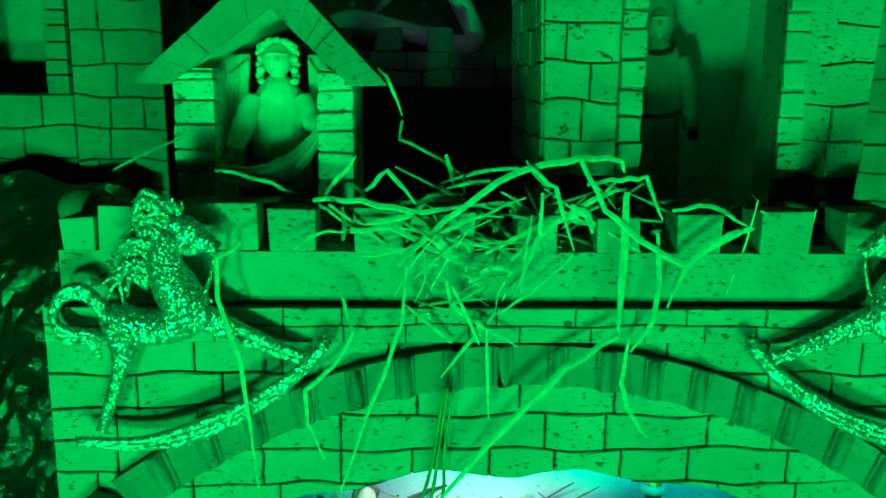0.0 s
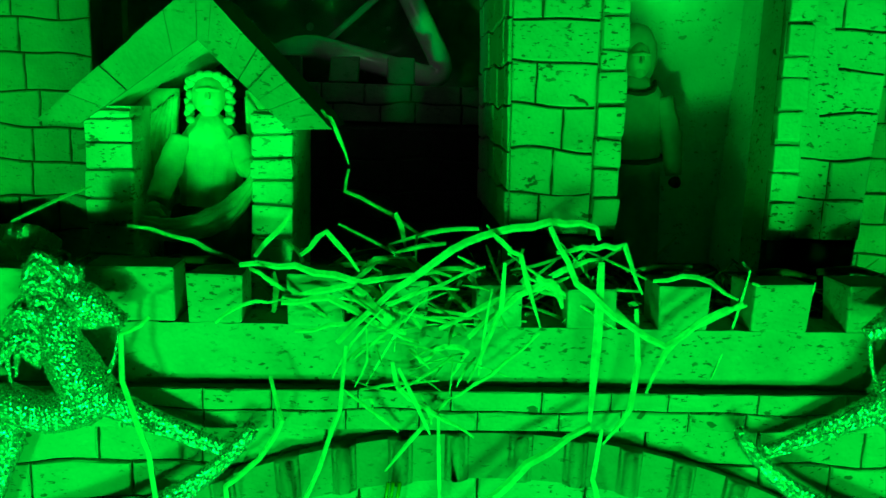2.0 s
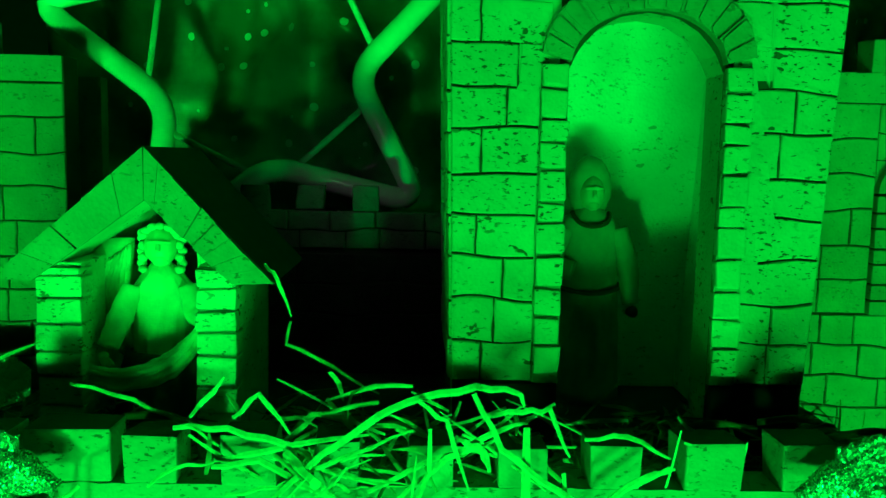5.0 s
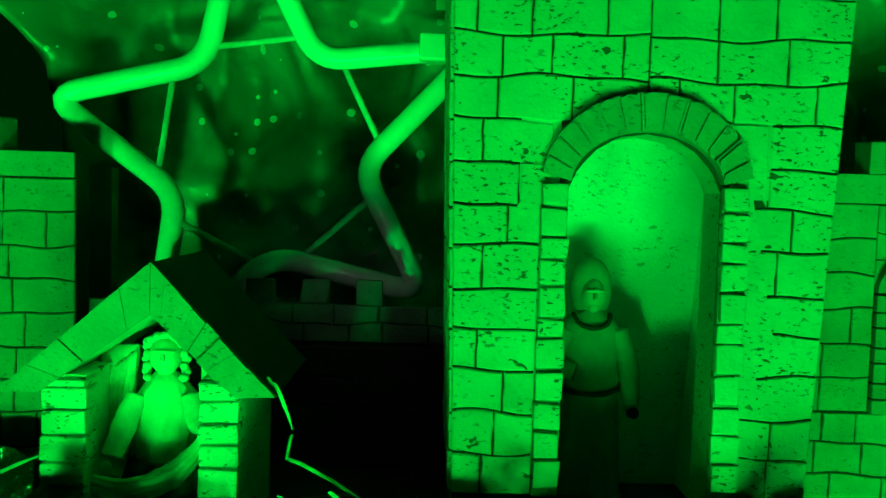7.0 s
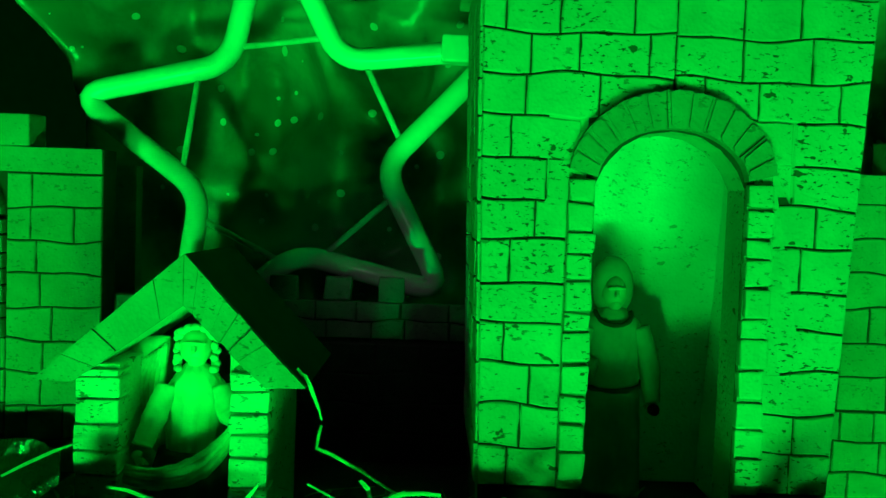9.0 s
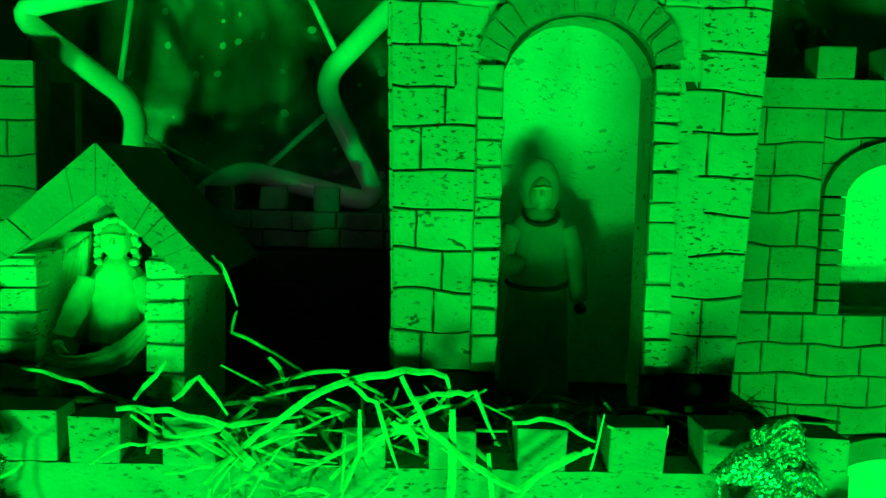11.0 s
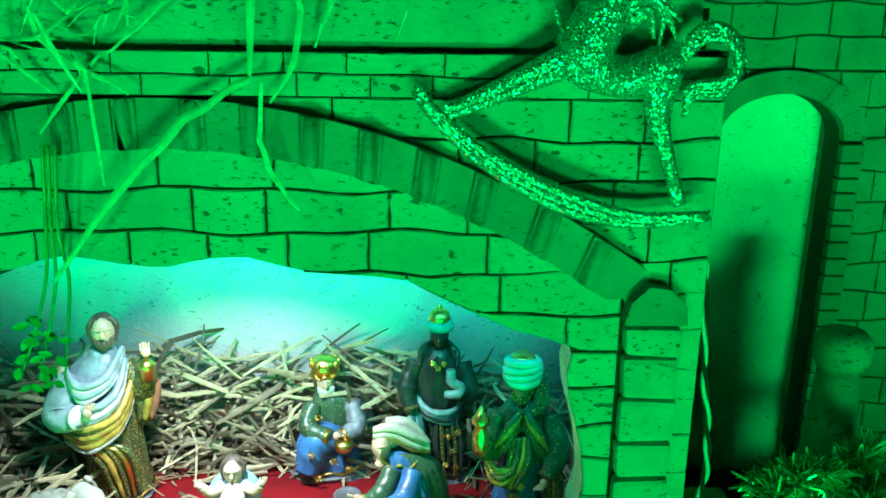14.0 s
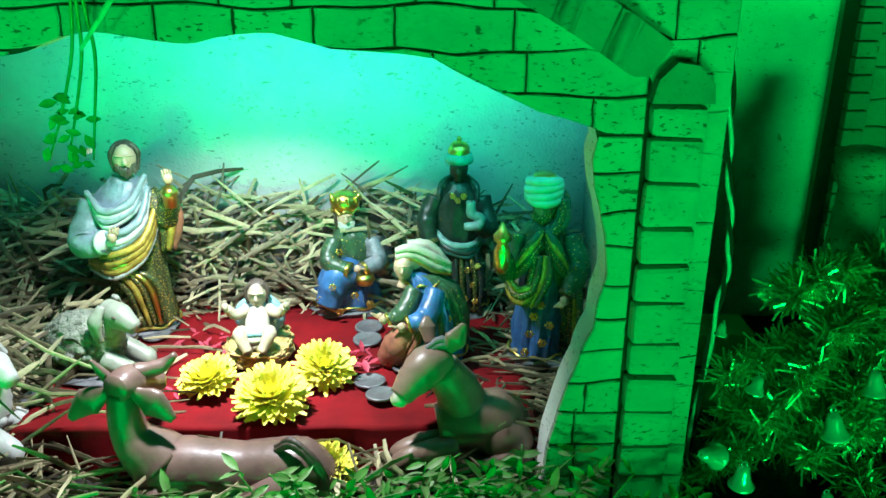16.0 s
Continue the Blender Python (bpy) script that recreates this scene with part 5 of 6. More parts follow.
coin = finish("coin", coin_mesh(), COIN)
tagged(coin, "dull steel coin lying on the red cloth", "coin", "coins on the cloth")
coin.matrix_world = pose(0.166, 0.784, 0.003, 2, -2, 10) @ Matrix.Scale(1.12, 4)
for x, y, z, a, b_ in ((0.166, 0.757, 0.003, -5, 6), (0.173, 0.676, 0.003, 5, 3), (0.184, 0.652, 0.004, 8, -9), (-0.040, 0.770, 0.004, 10, 8), (0.006, 0.848, 0.006, 14, 3), (0.032, 0.853, 0.005, 9, -8), (-0.105, 0.655, 0.003, 6, 9), (0.205, 0.700, 0.004, 3, 7)):
    copy_thing(coin, pose(x, y, z, a * 0.5, b_ * 0.5, a * 31))


# chrysanthemums
def flower(at, r, tilt, label, ragged=False):
    bm = bmesh.new()
    rr = random.Random(int(at[0] * 1e4))
    layers = ((-0.05, 1.0, 24), (0.14, 1.0, 26), (0.33, 0.98, 26), (0.54, 0.93, 24), (0.76, 0.85, 22), (0.98, 0.76, 18), (1.2, 0.68, 12), (1.42, 0.62, 7))
    for el, length, n in layers:
        for k in range(n):
            a = 2 * math.pi * (k + rr.uniform(-0.3, 0.3)) / n
            e = el + rr.uniform(-0.10, 0.10) - (0.35 if ragged and rr.random() < 0.3 else 0)
            Lp = r * length * rr.uniform(0.88, 1.06)
            w = r * 0.095 * rr.uniform(0.85, 1.2)
            d = Vector((math.cos(a) * math.cos(e), math.sin(a) * math.cos(e), math.sin(e)))
            s = Vector((-math.sin(a), math.cos(a), 0))
            u = s.cross(d) * -1
            rows2 = []
            for q, ww in ((0.06, 0.5), (0.45, 1.0), (0.8, 1.0), (1.0, 0.45)):
                c = d * Lp * q + u * (0.10 * Lp * q * q) + Vector((0, 0, r * 0.10))
                rows2.append([bm.verts.new(c - s * w * ww + u * w * 0.5), bm.verts.new(c), bm.verts.new(c + s * w * ww + u * w * 0.5)])
            for p, q in zip(rows2, rows2[1:]):
                bm.faces.new((p[0], p[1], q[1], q[0]))
                bm.faces.new((p[1], p[2], q[2], q[1]))
    ob = thing("chrysanthemum", label, "flower", "yellow flowers", at=at)
    ob.rotation_euler = tilt
    bl = part("petals", bm, PETAL, ob, "", True)
    bm = bmesh.new()
    robe(bm, [(-r * 0.1, r * 0.12, r * 0.12, 0, 0), (r * 0.06, r * 0.32, r * 0.32, 0, 0), (r * 0.14, r * 0.16, r * 0.16, 0, 0)], 0, 5, 0.02, 16)
    part("calyx", bm, LEAF, ob, "green calyx", True)
    return ob


flower((0.094, 0.636, 0.008), 0.033, (0.30, 0.05, 0), "full yellow chrysanthemum head lying on the red cloth")
flower((0.036, 0.668, 0.007), 0.027, (0.15, -0.12, 0), "small yellow chrysanthemum head lying on the red cloth")
flower((0.132, 0.684, 0.010), 0.0285, (0.35, 0.22, 0), "round yellow chrysanthemum head lying on the red cloth")
flower((0.145, 0.585, -0.022), 0.022, (0.5, 0.3, 0), "ragged wilted yellow chrysanthemum hanging before the cloth", True)


# ---- straw ----
def blade(bm, pts, w, mi=0, flat=0.28, n=5):
    tube(bm, pts, [w * 0.35, w * 0.5, w * 0.5, w * 0.2], 5, mi, flat)


def straw(w, *pts):
    bm = bmesh.new()
    P = [Vector(p) for p in pts]
    path = []
    for a, b_ in zip(P, P[1:]):
        for k in range(3):
            path.append(a.lerp(b_, k / 3) + Vector((0, 0, 0.0012 * math.sin(k * 2.0 + a.x * 90))))
    path.append(P[-1])
    blade(bm, path, w * 1.2)
    ob = finish("straw_blade", bm, STRAW_PALE, None, False)
    return tagged(ob, "pale dry straw blade hanging over the parapet", "straw", "straw on the parapet")


def straw_heap(name, count, spot, label, mat, seed, length=(0.04, 0.12), width=(0.0012, 0.0034), rise=0.35):
    rr = random.Random(seed)
    bm = bmesh.new()
    for _ in range(count):
        x, y, z = spot(rr)
        a, e, Ls = rr.uniform(0, 2 * math.pi), rr.gauss(0, rise), rr.uniform(*length)
        d = Vector((math.cos(a) * math.cos(e), 0.55 * math.sin(a) * math.cos(e), math.sin(e)))
        c = Vector((x, y, z))
        side = Vector((rr.uniform(-1, 1), rr.uniform(-1, 1), rr.uniform(-0.5, 1))) * Ls * 0.16
        p = [c - d * Ls / 2, c + side * (0.3 if rr.random() < 0.6 else 1.0), c + d * Ls / 2]
        blade(bm, spline(p, 2), rr.uniform(*width) * 1.3, 0, rr.uniform(0.10, 0.35))
    return tagged(finish(name, bm, mat, None, False), label, "straw", kind="stuff")


def spot_back(rr):
    x = rr.uniform(-0.24, 0.385)
    top = 0.125 - 0.20 * max(0, x - 0.18) - 0.05 * max(0, -x - 0.05)
    z = rr.uniform(0, 1) ** 1.4 * max(0.03, top)
    return x, 0.872 - rr.uniform(0, 0.03) - (0.10 - z) * rr.uniform(0, 0.35), z


def spot_west(rr):
    return rr.uniform(-0.24, -0.075), rr.uniform(0.60, 0.85), -0.03 + rr.uniform(0, 1) ** 2 * 0.08


def spot_east(rr):
    return rr.uniform(0.285, 0.385), rr.uniform(0.60, 0.84), rr.uniform(0, 1) ** 2 * 0.035 - 0.025


def spot_south(rr):
    return -0.20 + 0.54 * rr.random() ** 1.5, rr.uniform(0.535, 0.605), rr.uniform(-0.04, -0.015)


straw_heap("straw_heap", 950, spot_back, "dry straw heaped along the cave wall", STRAW, 3, width=(0.0016, 0.0048), rise=0.45)
straw_heap("straw_heap", 420, spot_west, "dry straw spread round the figurines", STRAW, 4, width=(0.002, 0.0056))
straw_heap("straw_heap", 330, spot_east, "dry straw spread under the standing figurine", STRAW, 5, length=(0.03, 0.08), rise=0.25)
straw_heap("straw_heap", 290, spot_south, "loose straw along the front edge", STRAW, 6, width=(0.0016, 0.0044), rise=0.25)
straw_heap("straw_heap", 520, lambda rr: (rr.uniform(-0.24, 0.40), rr.uniform(0.615, 0.70), 0.468 + rr.uniform(0, 1) ** 2 * 0.03), "dry straw and twigs strewn on the platform", STRAW, 7, length=(0.02, 0.07), width=(0.0008, 0.0024))
straw_heap("straw_tangle", 75, lambda rr: (rr.gauss(0.06, 0.06), rr.uniform(0.566, 0.615), 0.480 + abs(rr.gauss(0, 0.02))), "tangled pale straw lying over the parapet", STRAW_PALE, 8, length=(0.03, 0.09), width=(0.001, 0.0034), rise=0.45)
straw_heap("straw_tangle", 34, lambda rr: (rr.gauss(0.03, 0.035), rr.uniform(0.545, 0.562), 0.468 + rr.gauss(0, 0.016)), "thin pale straw hanging before the parapet", STRAW_PALE, 9, length=(0.02, 0.07), width=(0.0008, 0.0022), rise=0.7)
straw(0.0042, (-0.015, 0.556, 0.471), (0.018, 0.555, 0.502), (0.051, 0.549, 0.530), (0.076, 0.555, 0.538), (0.109, 0.557, 0.546), (0.134, 0.549, 0.544), (0.137, 0.550, 0.536))
straw(0.0028, (0.074, 0.550, 0.538), (0.092, 0.554, 0.524), (0.106, 0.556, 0.481))
straw(0.0038, (0.107, 0.547, 0.544), (0.124, 0.546, 0.512), (0.148, 0.549, 0.490), (0.180, 0.547, 0.474), (0.209, 0.546, 0.495), (0.229, 0.552, 0.498))
straw(0.0050, (0.139, 0.550, 0.523), (0.140, 0.551, 0.480), (0.137, 0.546, 0.425))
straw(0.0032, (0.113, 0.555, 0.528), (0.137, 0.558, 0.530), (0.153, 0.554, 0.532), (0.166, 0.555, 0.503))
straw(0.0034, (0.225, 0.548, 0.499), (0.198, 0.556, 0.483), (0.183, 0.556, 0.467), (0.173, 0.555, 0.441))
straw(0.0034, (0.162, 0.551, 0.494), (0.166, 0.553, 0.460), (0.162, 0.549, 0.432), (0.147, 0.550, 0.410))
straw(0.0050, (0.137, 0.544, 0.424), (0.100, 0.540, 0.401), (0.062, 0.538, 0.362), (0.016, 0.543, 0.304))
straw(0.0030, (0.144, 0.543, 0.422), (0.141, 0.545, 0.389), (0.148, 0.546, 0.367), (0.162, 0.547, 0.348))
straw(0.0026, (-0.009, 0.546, 0.472), (-0.012, 0.545, 0.433), (-0.024, 0.546, 0.396), (-0.040, 0.545, 0.355), (-0.057, 0.544, 0.303))
straw(0.0030, (-0.053, 0.549, 0.450), (-0.045, 0.541, 0.426), (-0.059, 0.543, 0.401), (-0.079, 0.544, 0.385), (-0.078, 0.547, 0.359), (-0.067, 0.549, 0.331))
straw(0.0030, (-0.118, 0.537, 0.488), (-0.134, 0.537, 0.478), (-0.135, 0.539, 0.450), (-0.121, 0.537, 0.407), (-0.117, 0.543, 0.356), (-0.111, 0.537, 0.310))
straw(0.0032, (-0.038, 0.567, 0.520), (-0.023, 0.573, 0.535), (-0.003, 0.567, 0.511))
straw(0.0040, (-0.074, 0.568, 0.514), (-0.041, 0.569, 0.513), (-0.005, 0.562, 0.507), (0.022, 0.569, 0.488), (0.062, 0.563, 0.479))
straw(0.0030, (-0.067, 0.580, 0.516), (-0.045, 0.578, 0.543))
straw(0.0036, (-0.048, 0.562, 0.495), (-0.017, 0.562, 0.503), (0.045, 0.565, 0.512))
straw(0.0030, (0.018, 0.548, 0.460), (0.022, 0.549, 0.444), (0.042, 0.551, 0.430), (0.068, 0.549, 0.414))
straw(0.0026, (0.052, 0.554, 0.437), (0.015, 0.551, 0.391))
straw(0.0022, (0.046, 0.547, 0.429), (0.049, 0.550, 0.361))
straw(0.0028, (0.082, 0.548, 0.521), (0.082, 0.556, 0.491), (0.063, 0.548, 0.449))
straw(0.0022, (0.105, 0.553, 0.479), (0.077, 0.553, 0.451), (0.050, 0.557, 0.434))
straw(0.0026, (-0.149, 0.601, 0.531), (-0.107, 0.596, 0.522), (-0.075, 0.596, 0.507), (-0.051, 0.596, 0.491))
straw(0.0022, (-0.229, 0.622, 0.529), (-0.180, 0.629, 0.551))
straw(0.0026, (-0.033, 0.644, 0.605), (-0.024, 0.643, 0.595), (-0.014, 0.640, 0.569))
straw(0.0024, (-0.014, 0.639, 0.567), (-0.016, 0.631, 0.553), (0.015, 0.631, 0.536), (0.047, 0.639, 0.516))
straw(0.0030, (0.179, 0.577, 0.507), (0.205, 0.572, 0.511), (0.233, 0.574, 0.496))
straw(0.0022, (-0.086, 0.556, 0.482), (-0.071, 0.561, 0.491), (-0.048, 0.563, 0.494))
straw(0.0038, (-0.048, 0.556, 0.493), (-0.021, 0.563, 0.497), (0.006, 0.557, 0.482), (0.034, 0.562, 0.469))
straw(0.0060, (-0.005, 0.560, 0.503), (0.012, 0.552, 0.487), (0.026, 0.554, 0.477))
straw(0.0036, (0.063, 0.559, 0.474), (0.092, 0.562, 0.498), (0.117, 0.554, 0.518), (0.140, 0.555, 0.524))
straw(0.0034, (0.045, 0.557, 0.480), (0.085, 0.563, 0.497), (0.123, 0.563, 0.511))
straw(0.0046, (0.102, 0.553, 0.513), (0.114, 0.554, 0.507), (0.118, 0.553, 0.494))
straw(0.0030, (0.034, 0.558, 0.458), (0.049, 0.552, 0.471), (0.063, 0.552, 0.467), (0.054, 0.557, 0.450))
straw(0.0026, (-0.040, 0.557, 0.476), (-0.009, 0.558, 0.482), (0.033, 0.556, 0.502), (0.072, 0.560, 0.517))
straw(0.0022, (0.240, 0.572, 0.507), (0.279, 0.574, 0.497), (0.279, 0.570, 0.509))
straw(0.0024, (0.243, 0.596, 0.516), (0.264, 0.603, 0.498))

# loose bits on the cloth
def spot_cloth(rr):
    a = rr.random()
    if a < 0.4:
        return rr.uniform(-0.12, 0.02), rr.uniform(0.62, 0.84), rr.uniform(0.003, 0.010)
    if a < 0.7:
        return rr.uniform(0.22, 0.32), rr.uniform(0.62, 0.80), rr.uniform(0.003, 0.010)
    return rr.uniform(-0.10, 0.30), rr.uniform(0.825, 0.87), rr.uniform(0.003, 0.02)


straw_heap("straw_scatter", 150, spot_cloth, "short straw pieces scattered over the red cloth", STRAW, 12, length=(0.012, 0.06), width=(0.0012, 0.0036), rise=0.08)

# ---- glitter rocking horses on the wall ----
FLAKE = plain("glitter_flake", (0.98, 0.99, 0.98), 0.2, 1.0, 0.05, 60, 0.05)


def flakes(bm, count, seed):
    """Small tinsel flakes standing off the surface at all angles."""
    rr = random.Random(seed)
    bm.normal_update()
    base = [(v.co.copy(), v.normal.copy()) for v in bm.verts if v.normal.y < 0.5]
    for _ in range(count):
        c, n = rr.choice(base)
        d = (n + Vector((rr.gauss(0, 0.6), rr.gauss(0, 0.6), rr.gauss(0, 0.6)))).normalized()
        s = d.cross(Vector((rr.gauss(0, 1), rr.gauss(0, 1), rr.gauss(0, 1)))).normalized() * rr.uniform(0.00028, 0.00055)
        u = d.cross(s)
        o = c + n * 0.0006 + Vector((rr.uniform(-1, 1), rr.uniform(-1, 1), rr.uniform(-1, 1))) * 0.001
        bm.faces.new([bm.verts.new(p) for p in (o - s - u, o + s - u, o + s + u, o - s + u)]).material_index = 1


def rocking_horse(flip, shift, label):
    ob = thing("rocking_horse_ornament", label, "ornament", "rocking horses")
    Y = 0.549
    T = (lambda x, z, d=0.0: Vector((2 * MID - x + shift if flip else x, Y + d, z)))
    rr = random.Random(17)
    bm = bmesh.new()
    L2 = lambda pts, rad, n=10: tube(bm, spline([T(*p) for p in pts], 6), rad, n, 0, 0.75)
    L2([(0.311, 0.439), (0.328, 0.433), (0.350, 0.427), (0.371, 0.433), (0.382, 0.437)], [0.008, 0.0135, 0.012, 0.0125, 0.008])
    L2([(0.323, 0.438), (0.333, 0.456), (0.339, 0.474), (0.333, 0.494)], [0.0165, 0.0160, 0.0125, 0.0085])
    L2([(0.334, 0.499), (0.324, 0.496), (0.314, 0.489), (0.303, 0.482)], [0.0070, 0.0100, 0.0072, 0.0048])
    L2([(0.312, 0.484), (0.322, 0.484), (0.330, 0.488)], [0.004, 0.0065, 0.007])
    L2([(0.329, 0.503), (0.327, 0.509), (0.325, 0.514)], [0.0030, 0.0026, 0.0008], 6)
    L2([(0.317, 0.439), (0.290, 0.427), (0.262, 0.413), (0.247, 0.408)], [0.0075, 0.0045, 0.0038, 0.0035])
    L2([(0.319, 0.434), (0.292, 0.421), (0.262, 0.409), (0.249, 0.405)], [0.0075, 0.0042, 0.0035, 0.0035])
    L2([(0.374, 0.433), (0.371, 0.412), (0.374, 0.396), (0.381, 0.375), (0.389, 0.352)], [0.0115, 0.009, 0.006, 0.0045, 0.0042])
    L2([(0.306, 0.478), (0.308, 0.466), (0.313, 0.452), (0.320, 0.446)], [0.0014] * 4, 6)
    for k in range(44):
        q = k / 43
        bx, bz = 0.332 + 0.020 * q, 0.507 - 0.052 * q
        L2([(bx, bz, rr.uniform(-0.003, 0.003)), (bx + 0.012 + rr.uniform(-0.004, 0.006), bz + 0.007 + rr.uniform(-0.005, 0.008), rr.uniform(-0.006, 0.003)), (bx + 0.021 + rr.uniform(-0.006, 0.009), bz - 0.004 + rr.uniform(-0.009, 0.010))], [0.0022, 0.0024, 0.0009], 6)
    for k in range(7):
        L2([(0.330 + 0.003 * k, 0.503), (0.328 + 0.004 * k, 0.511 + rr.uniform(-0.002, 0.003)), (0.334 + 0.004 * k, 0.514 + rr.uniform(-0.003, 0.003))], [0.002, 0.002, 0.0008], 6)
    flakes(bm, 17000, 19)
    part("body", bm, [GLITTER, FLAKE], ob, "", True)
    bm = bmesh.new()
    for k in range(4):
        o = 0.0022 * (k - 1.5)
        tube(bm, spline([T(0.381, 0.438 + o), T(0.394, 0.452 + o), T(0.410, 0.449 + o * 0.6), T(0.416, 0.434), T(0.408, 0.422 - o), T(0.392, 0.420 - o), T(0.386, 0.412 - o * 2)], 6), [0.003, 0.0036, 0.0032, 0.0014], 7)
    flakes(bm, 5500, 20)
    part("tail", bm, [GLITTER, FLAKE], ob, "", True)
    bm = bmesh.new()
    for k in range(3):
        o = 0.0022 * (k - 1)
        tube(bm, spline([T(0.231, 0.418 + o), T(0.243, 0.403 + o), T(0.266, 0.383 + o * 1.4), T(0.297, 0.364 + o * 2.0), T(0.330, 0.350 + o * 2.0), T(0.365, 0.3425 + o * 1.2), T(0.407, 0.345 + o * 0.5)], 8), [0.0026, 0.0030, 0.0036, 0.0036, 0.0028, 0.0022], 8)
    flakes(bm, 9000, 21)
    part("rocker", bm, [GLITTER, FLAKE], ob, "", True)
    return ob


rocking_horse(False, 0, "silver glitter rocking horse ornament hung on the wall")
rocking_horse(True, 0.014, "silver glitter rocking horse ornament hung on the wall")

# ---- star of bent tube behind the castle ----
star = thing("star_frame", "star of pale bent tubing with thin cross struts", "star")
SY = 0.95
corners = [(-0.128, 1.035), (-0.047, 0.873), (0.125, 0.893), (0.002, 0.762), (0.072, 0.630), (-0.088, 0.668), (-0.215, 0.560), (-0.191, 0.730), (-0.325, 0.828), (-0.163, 0.866)]
path = []
for i, c in enumerate(corners):
    p, a, n = Vector(corners[i - 1]), Vector(c), Vector(corners[(i + 1) % 10])
    r = 0.030 if i % 2 else 0.036
    d0, d1 = (p - a).normalized() * r, (n - a).normalized() * r
    for k in range(7):
        q = k / 6
        v = (a + d0) * (1 - q) ** 2 + a * 2 * q * (1 - q) + (a + d1) * q * q
        path.append(Vector((v.x, SY, v.y)))
path.append(path[0].copy())
bm = bmesh.new()
tube(bm, path, 0.0118, 14)
part("tube", bm, TUBE_M, star, "", True)
for a, b_ in (((-0.167, 0.882), (-0.069, 0.896)), ((-0.020, 0.871), (0.023, 0.785)), ((0.013, 0.731), (-0.058, 0.667)), ((-0.106, 0.659), (-0.189, 0.700)), ((-0.211, 0.752), (-0.195, 0.860))):
    bm = bmesh.new()
    tube(bm, [(a[0], SY, a[1]), (b_[0], SY, b_[1])], 0.0034, 8)
    part("strut", bm, WIRE, star, "", True)
bm = bmesh.new()
box(bm, 0.060, 0.112, SY - 0.015, SY + 0.014, 0.875, 0.903, 0.003)
part("connector", bm, TUBE_M, star, "clear plastic sleeve joining the tube ends", False)

# ---- crumpled plastic backdrop sheet ----
m, nt, bs = material("dark_green_plastic")
co = coords(nt)
base = ramp(nt, noise_tex(nt, co, 9, 5), [(0.38, (0.14, 0.17, 0.14)), (0.62, (0.40, 0.44, 0.40))])
xyz = nt.nodes.new("ShaderNodeSeparateXYZ")
flat = nt.nodes.new("ShaderNodeCombineXYZ")
nt.links.new(co, xyz.inputs[0])
nt.links.new(xyz.outputs["X"], flat.inputs["X"])
nt.links.new(xyz.outputs["Z"], flat.inputs["Y"])
flat_co = flat.outputs[0]
v = node(nt, "ShaderNodeTexVoronoi", Scale=24.0)
v.voronoi_dimensions = "2D"
nt.links.new(flat_co, v.inputs["Vector"])
few = ramp(nt, noise_tex(nt, flat_co, 7, 2), [(0.26, (0, 0, 0)), (0.42, (1, 1, 1))])
size_ = ramp(nt, mixc(nt, 1.0, v.outputs["Color"], few, "MULTIPLY"), [(0.38, (0.0, 0.0, 0.0)), (0.62, (0.115, 0.115, 0.115))])
dots = nt.nodes.new("ShaderNodeMath")
dots.operation = "LESS_THAN"
nt.links.new(v.outputs["Distance"], dots.inputs[0])
nt.links.new(size_, dots.inputs[1])
nt.links.new(mixc(nt, dots.outputs[0], base, (0.85, 0.88, 0.85)), bs.inputs["Base Color"])
bs.inputs["Roughness"].default_value = 0.30
bump(nt, bs, noise_tex(nt, co, 14, 4), 0.4, 0.012)
bm = bmesh.new()
grid = []
for j in range(101):
    row = []
    for i in range(161):
        z = 0.30 + 1.25 * j / 100
        edge = -0.365 - 0.55 * max(0.0, z - 0.83) + 0.012 * noise.noise((z * 14, 2, 0))
        x = edge + (1.15 - edge) * i / 160
        w = noise.noise((x * 2.3, z * 2.3, 4))
        crease = abs(noise.noise((x * 3.4 + z * 1.5, z * 2.6 - x, 5 + w))) + 0.55 * abs(noise.noise((x * 7 - z * 3, z * 6 + x * 2, 1))) + 0.2 * abs(noise.noise((x * 17, z * 15, 2)))
        row.append(bm.verts.new((x, 1.002 + 0.19 * crease, z)))
    grid.append(row)
for a, b_ in zip(grid, grid[1:]):
    for i in range(160):
        bm.faces.new((a[i], a[i + 1], b_[i + 1], b_[i]))
sheet = finish("backdrop_sheet", bm, m)
sol = sheet.modifiers.new("thickness", "SOLIDIFY")
sol.thickness = 0.002
tagged(sheet, "dark crumpled plastic sheet hung behind the castle", "backdrop", kind="structure")

# ---- pale ball by the parapet ----
bm = bmesh.new()
ball(bm, (0, 0, 0.031), (0.021, 0.021, 0.018), 0, 24)
tube(bm, [(0, 0, 0.0), (0, 0, 0.02)], [0.011, 0.014], 14)
ob = finish("foam_ball", bm, STONE_DIM)
ob.location = (-0.252, 0.628, 0.4665)
tagged(ob, "pale foam ball resting on the platform edge", "ball")

# ---- hanging vine over the arch ----
vine = thing("hanging_vine", "thin green vine with small leaves hanging from the arch", "plant")
rr = random.Random(23)
for dx in (0.0, 0.004, -0.003):
    bm = bmesh.new()
    tube(bm, spline([(0.020 + dx, 0.548, 0.385), (0.014 + dx, 0.553, 0.335), (0.010 + dx * 2, 0.560, 0.300), (0.000 + dx * 3, 0.562, 0.262), (-0.010 + dx * 4, 0.565, 0.232)], 6), [0.0012, 0.0012, 0.0007], 6)
    part("stem", bm, LEAF, vine, "", True)


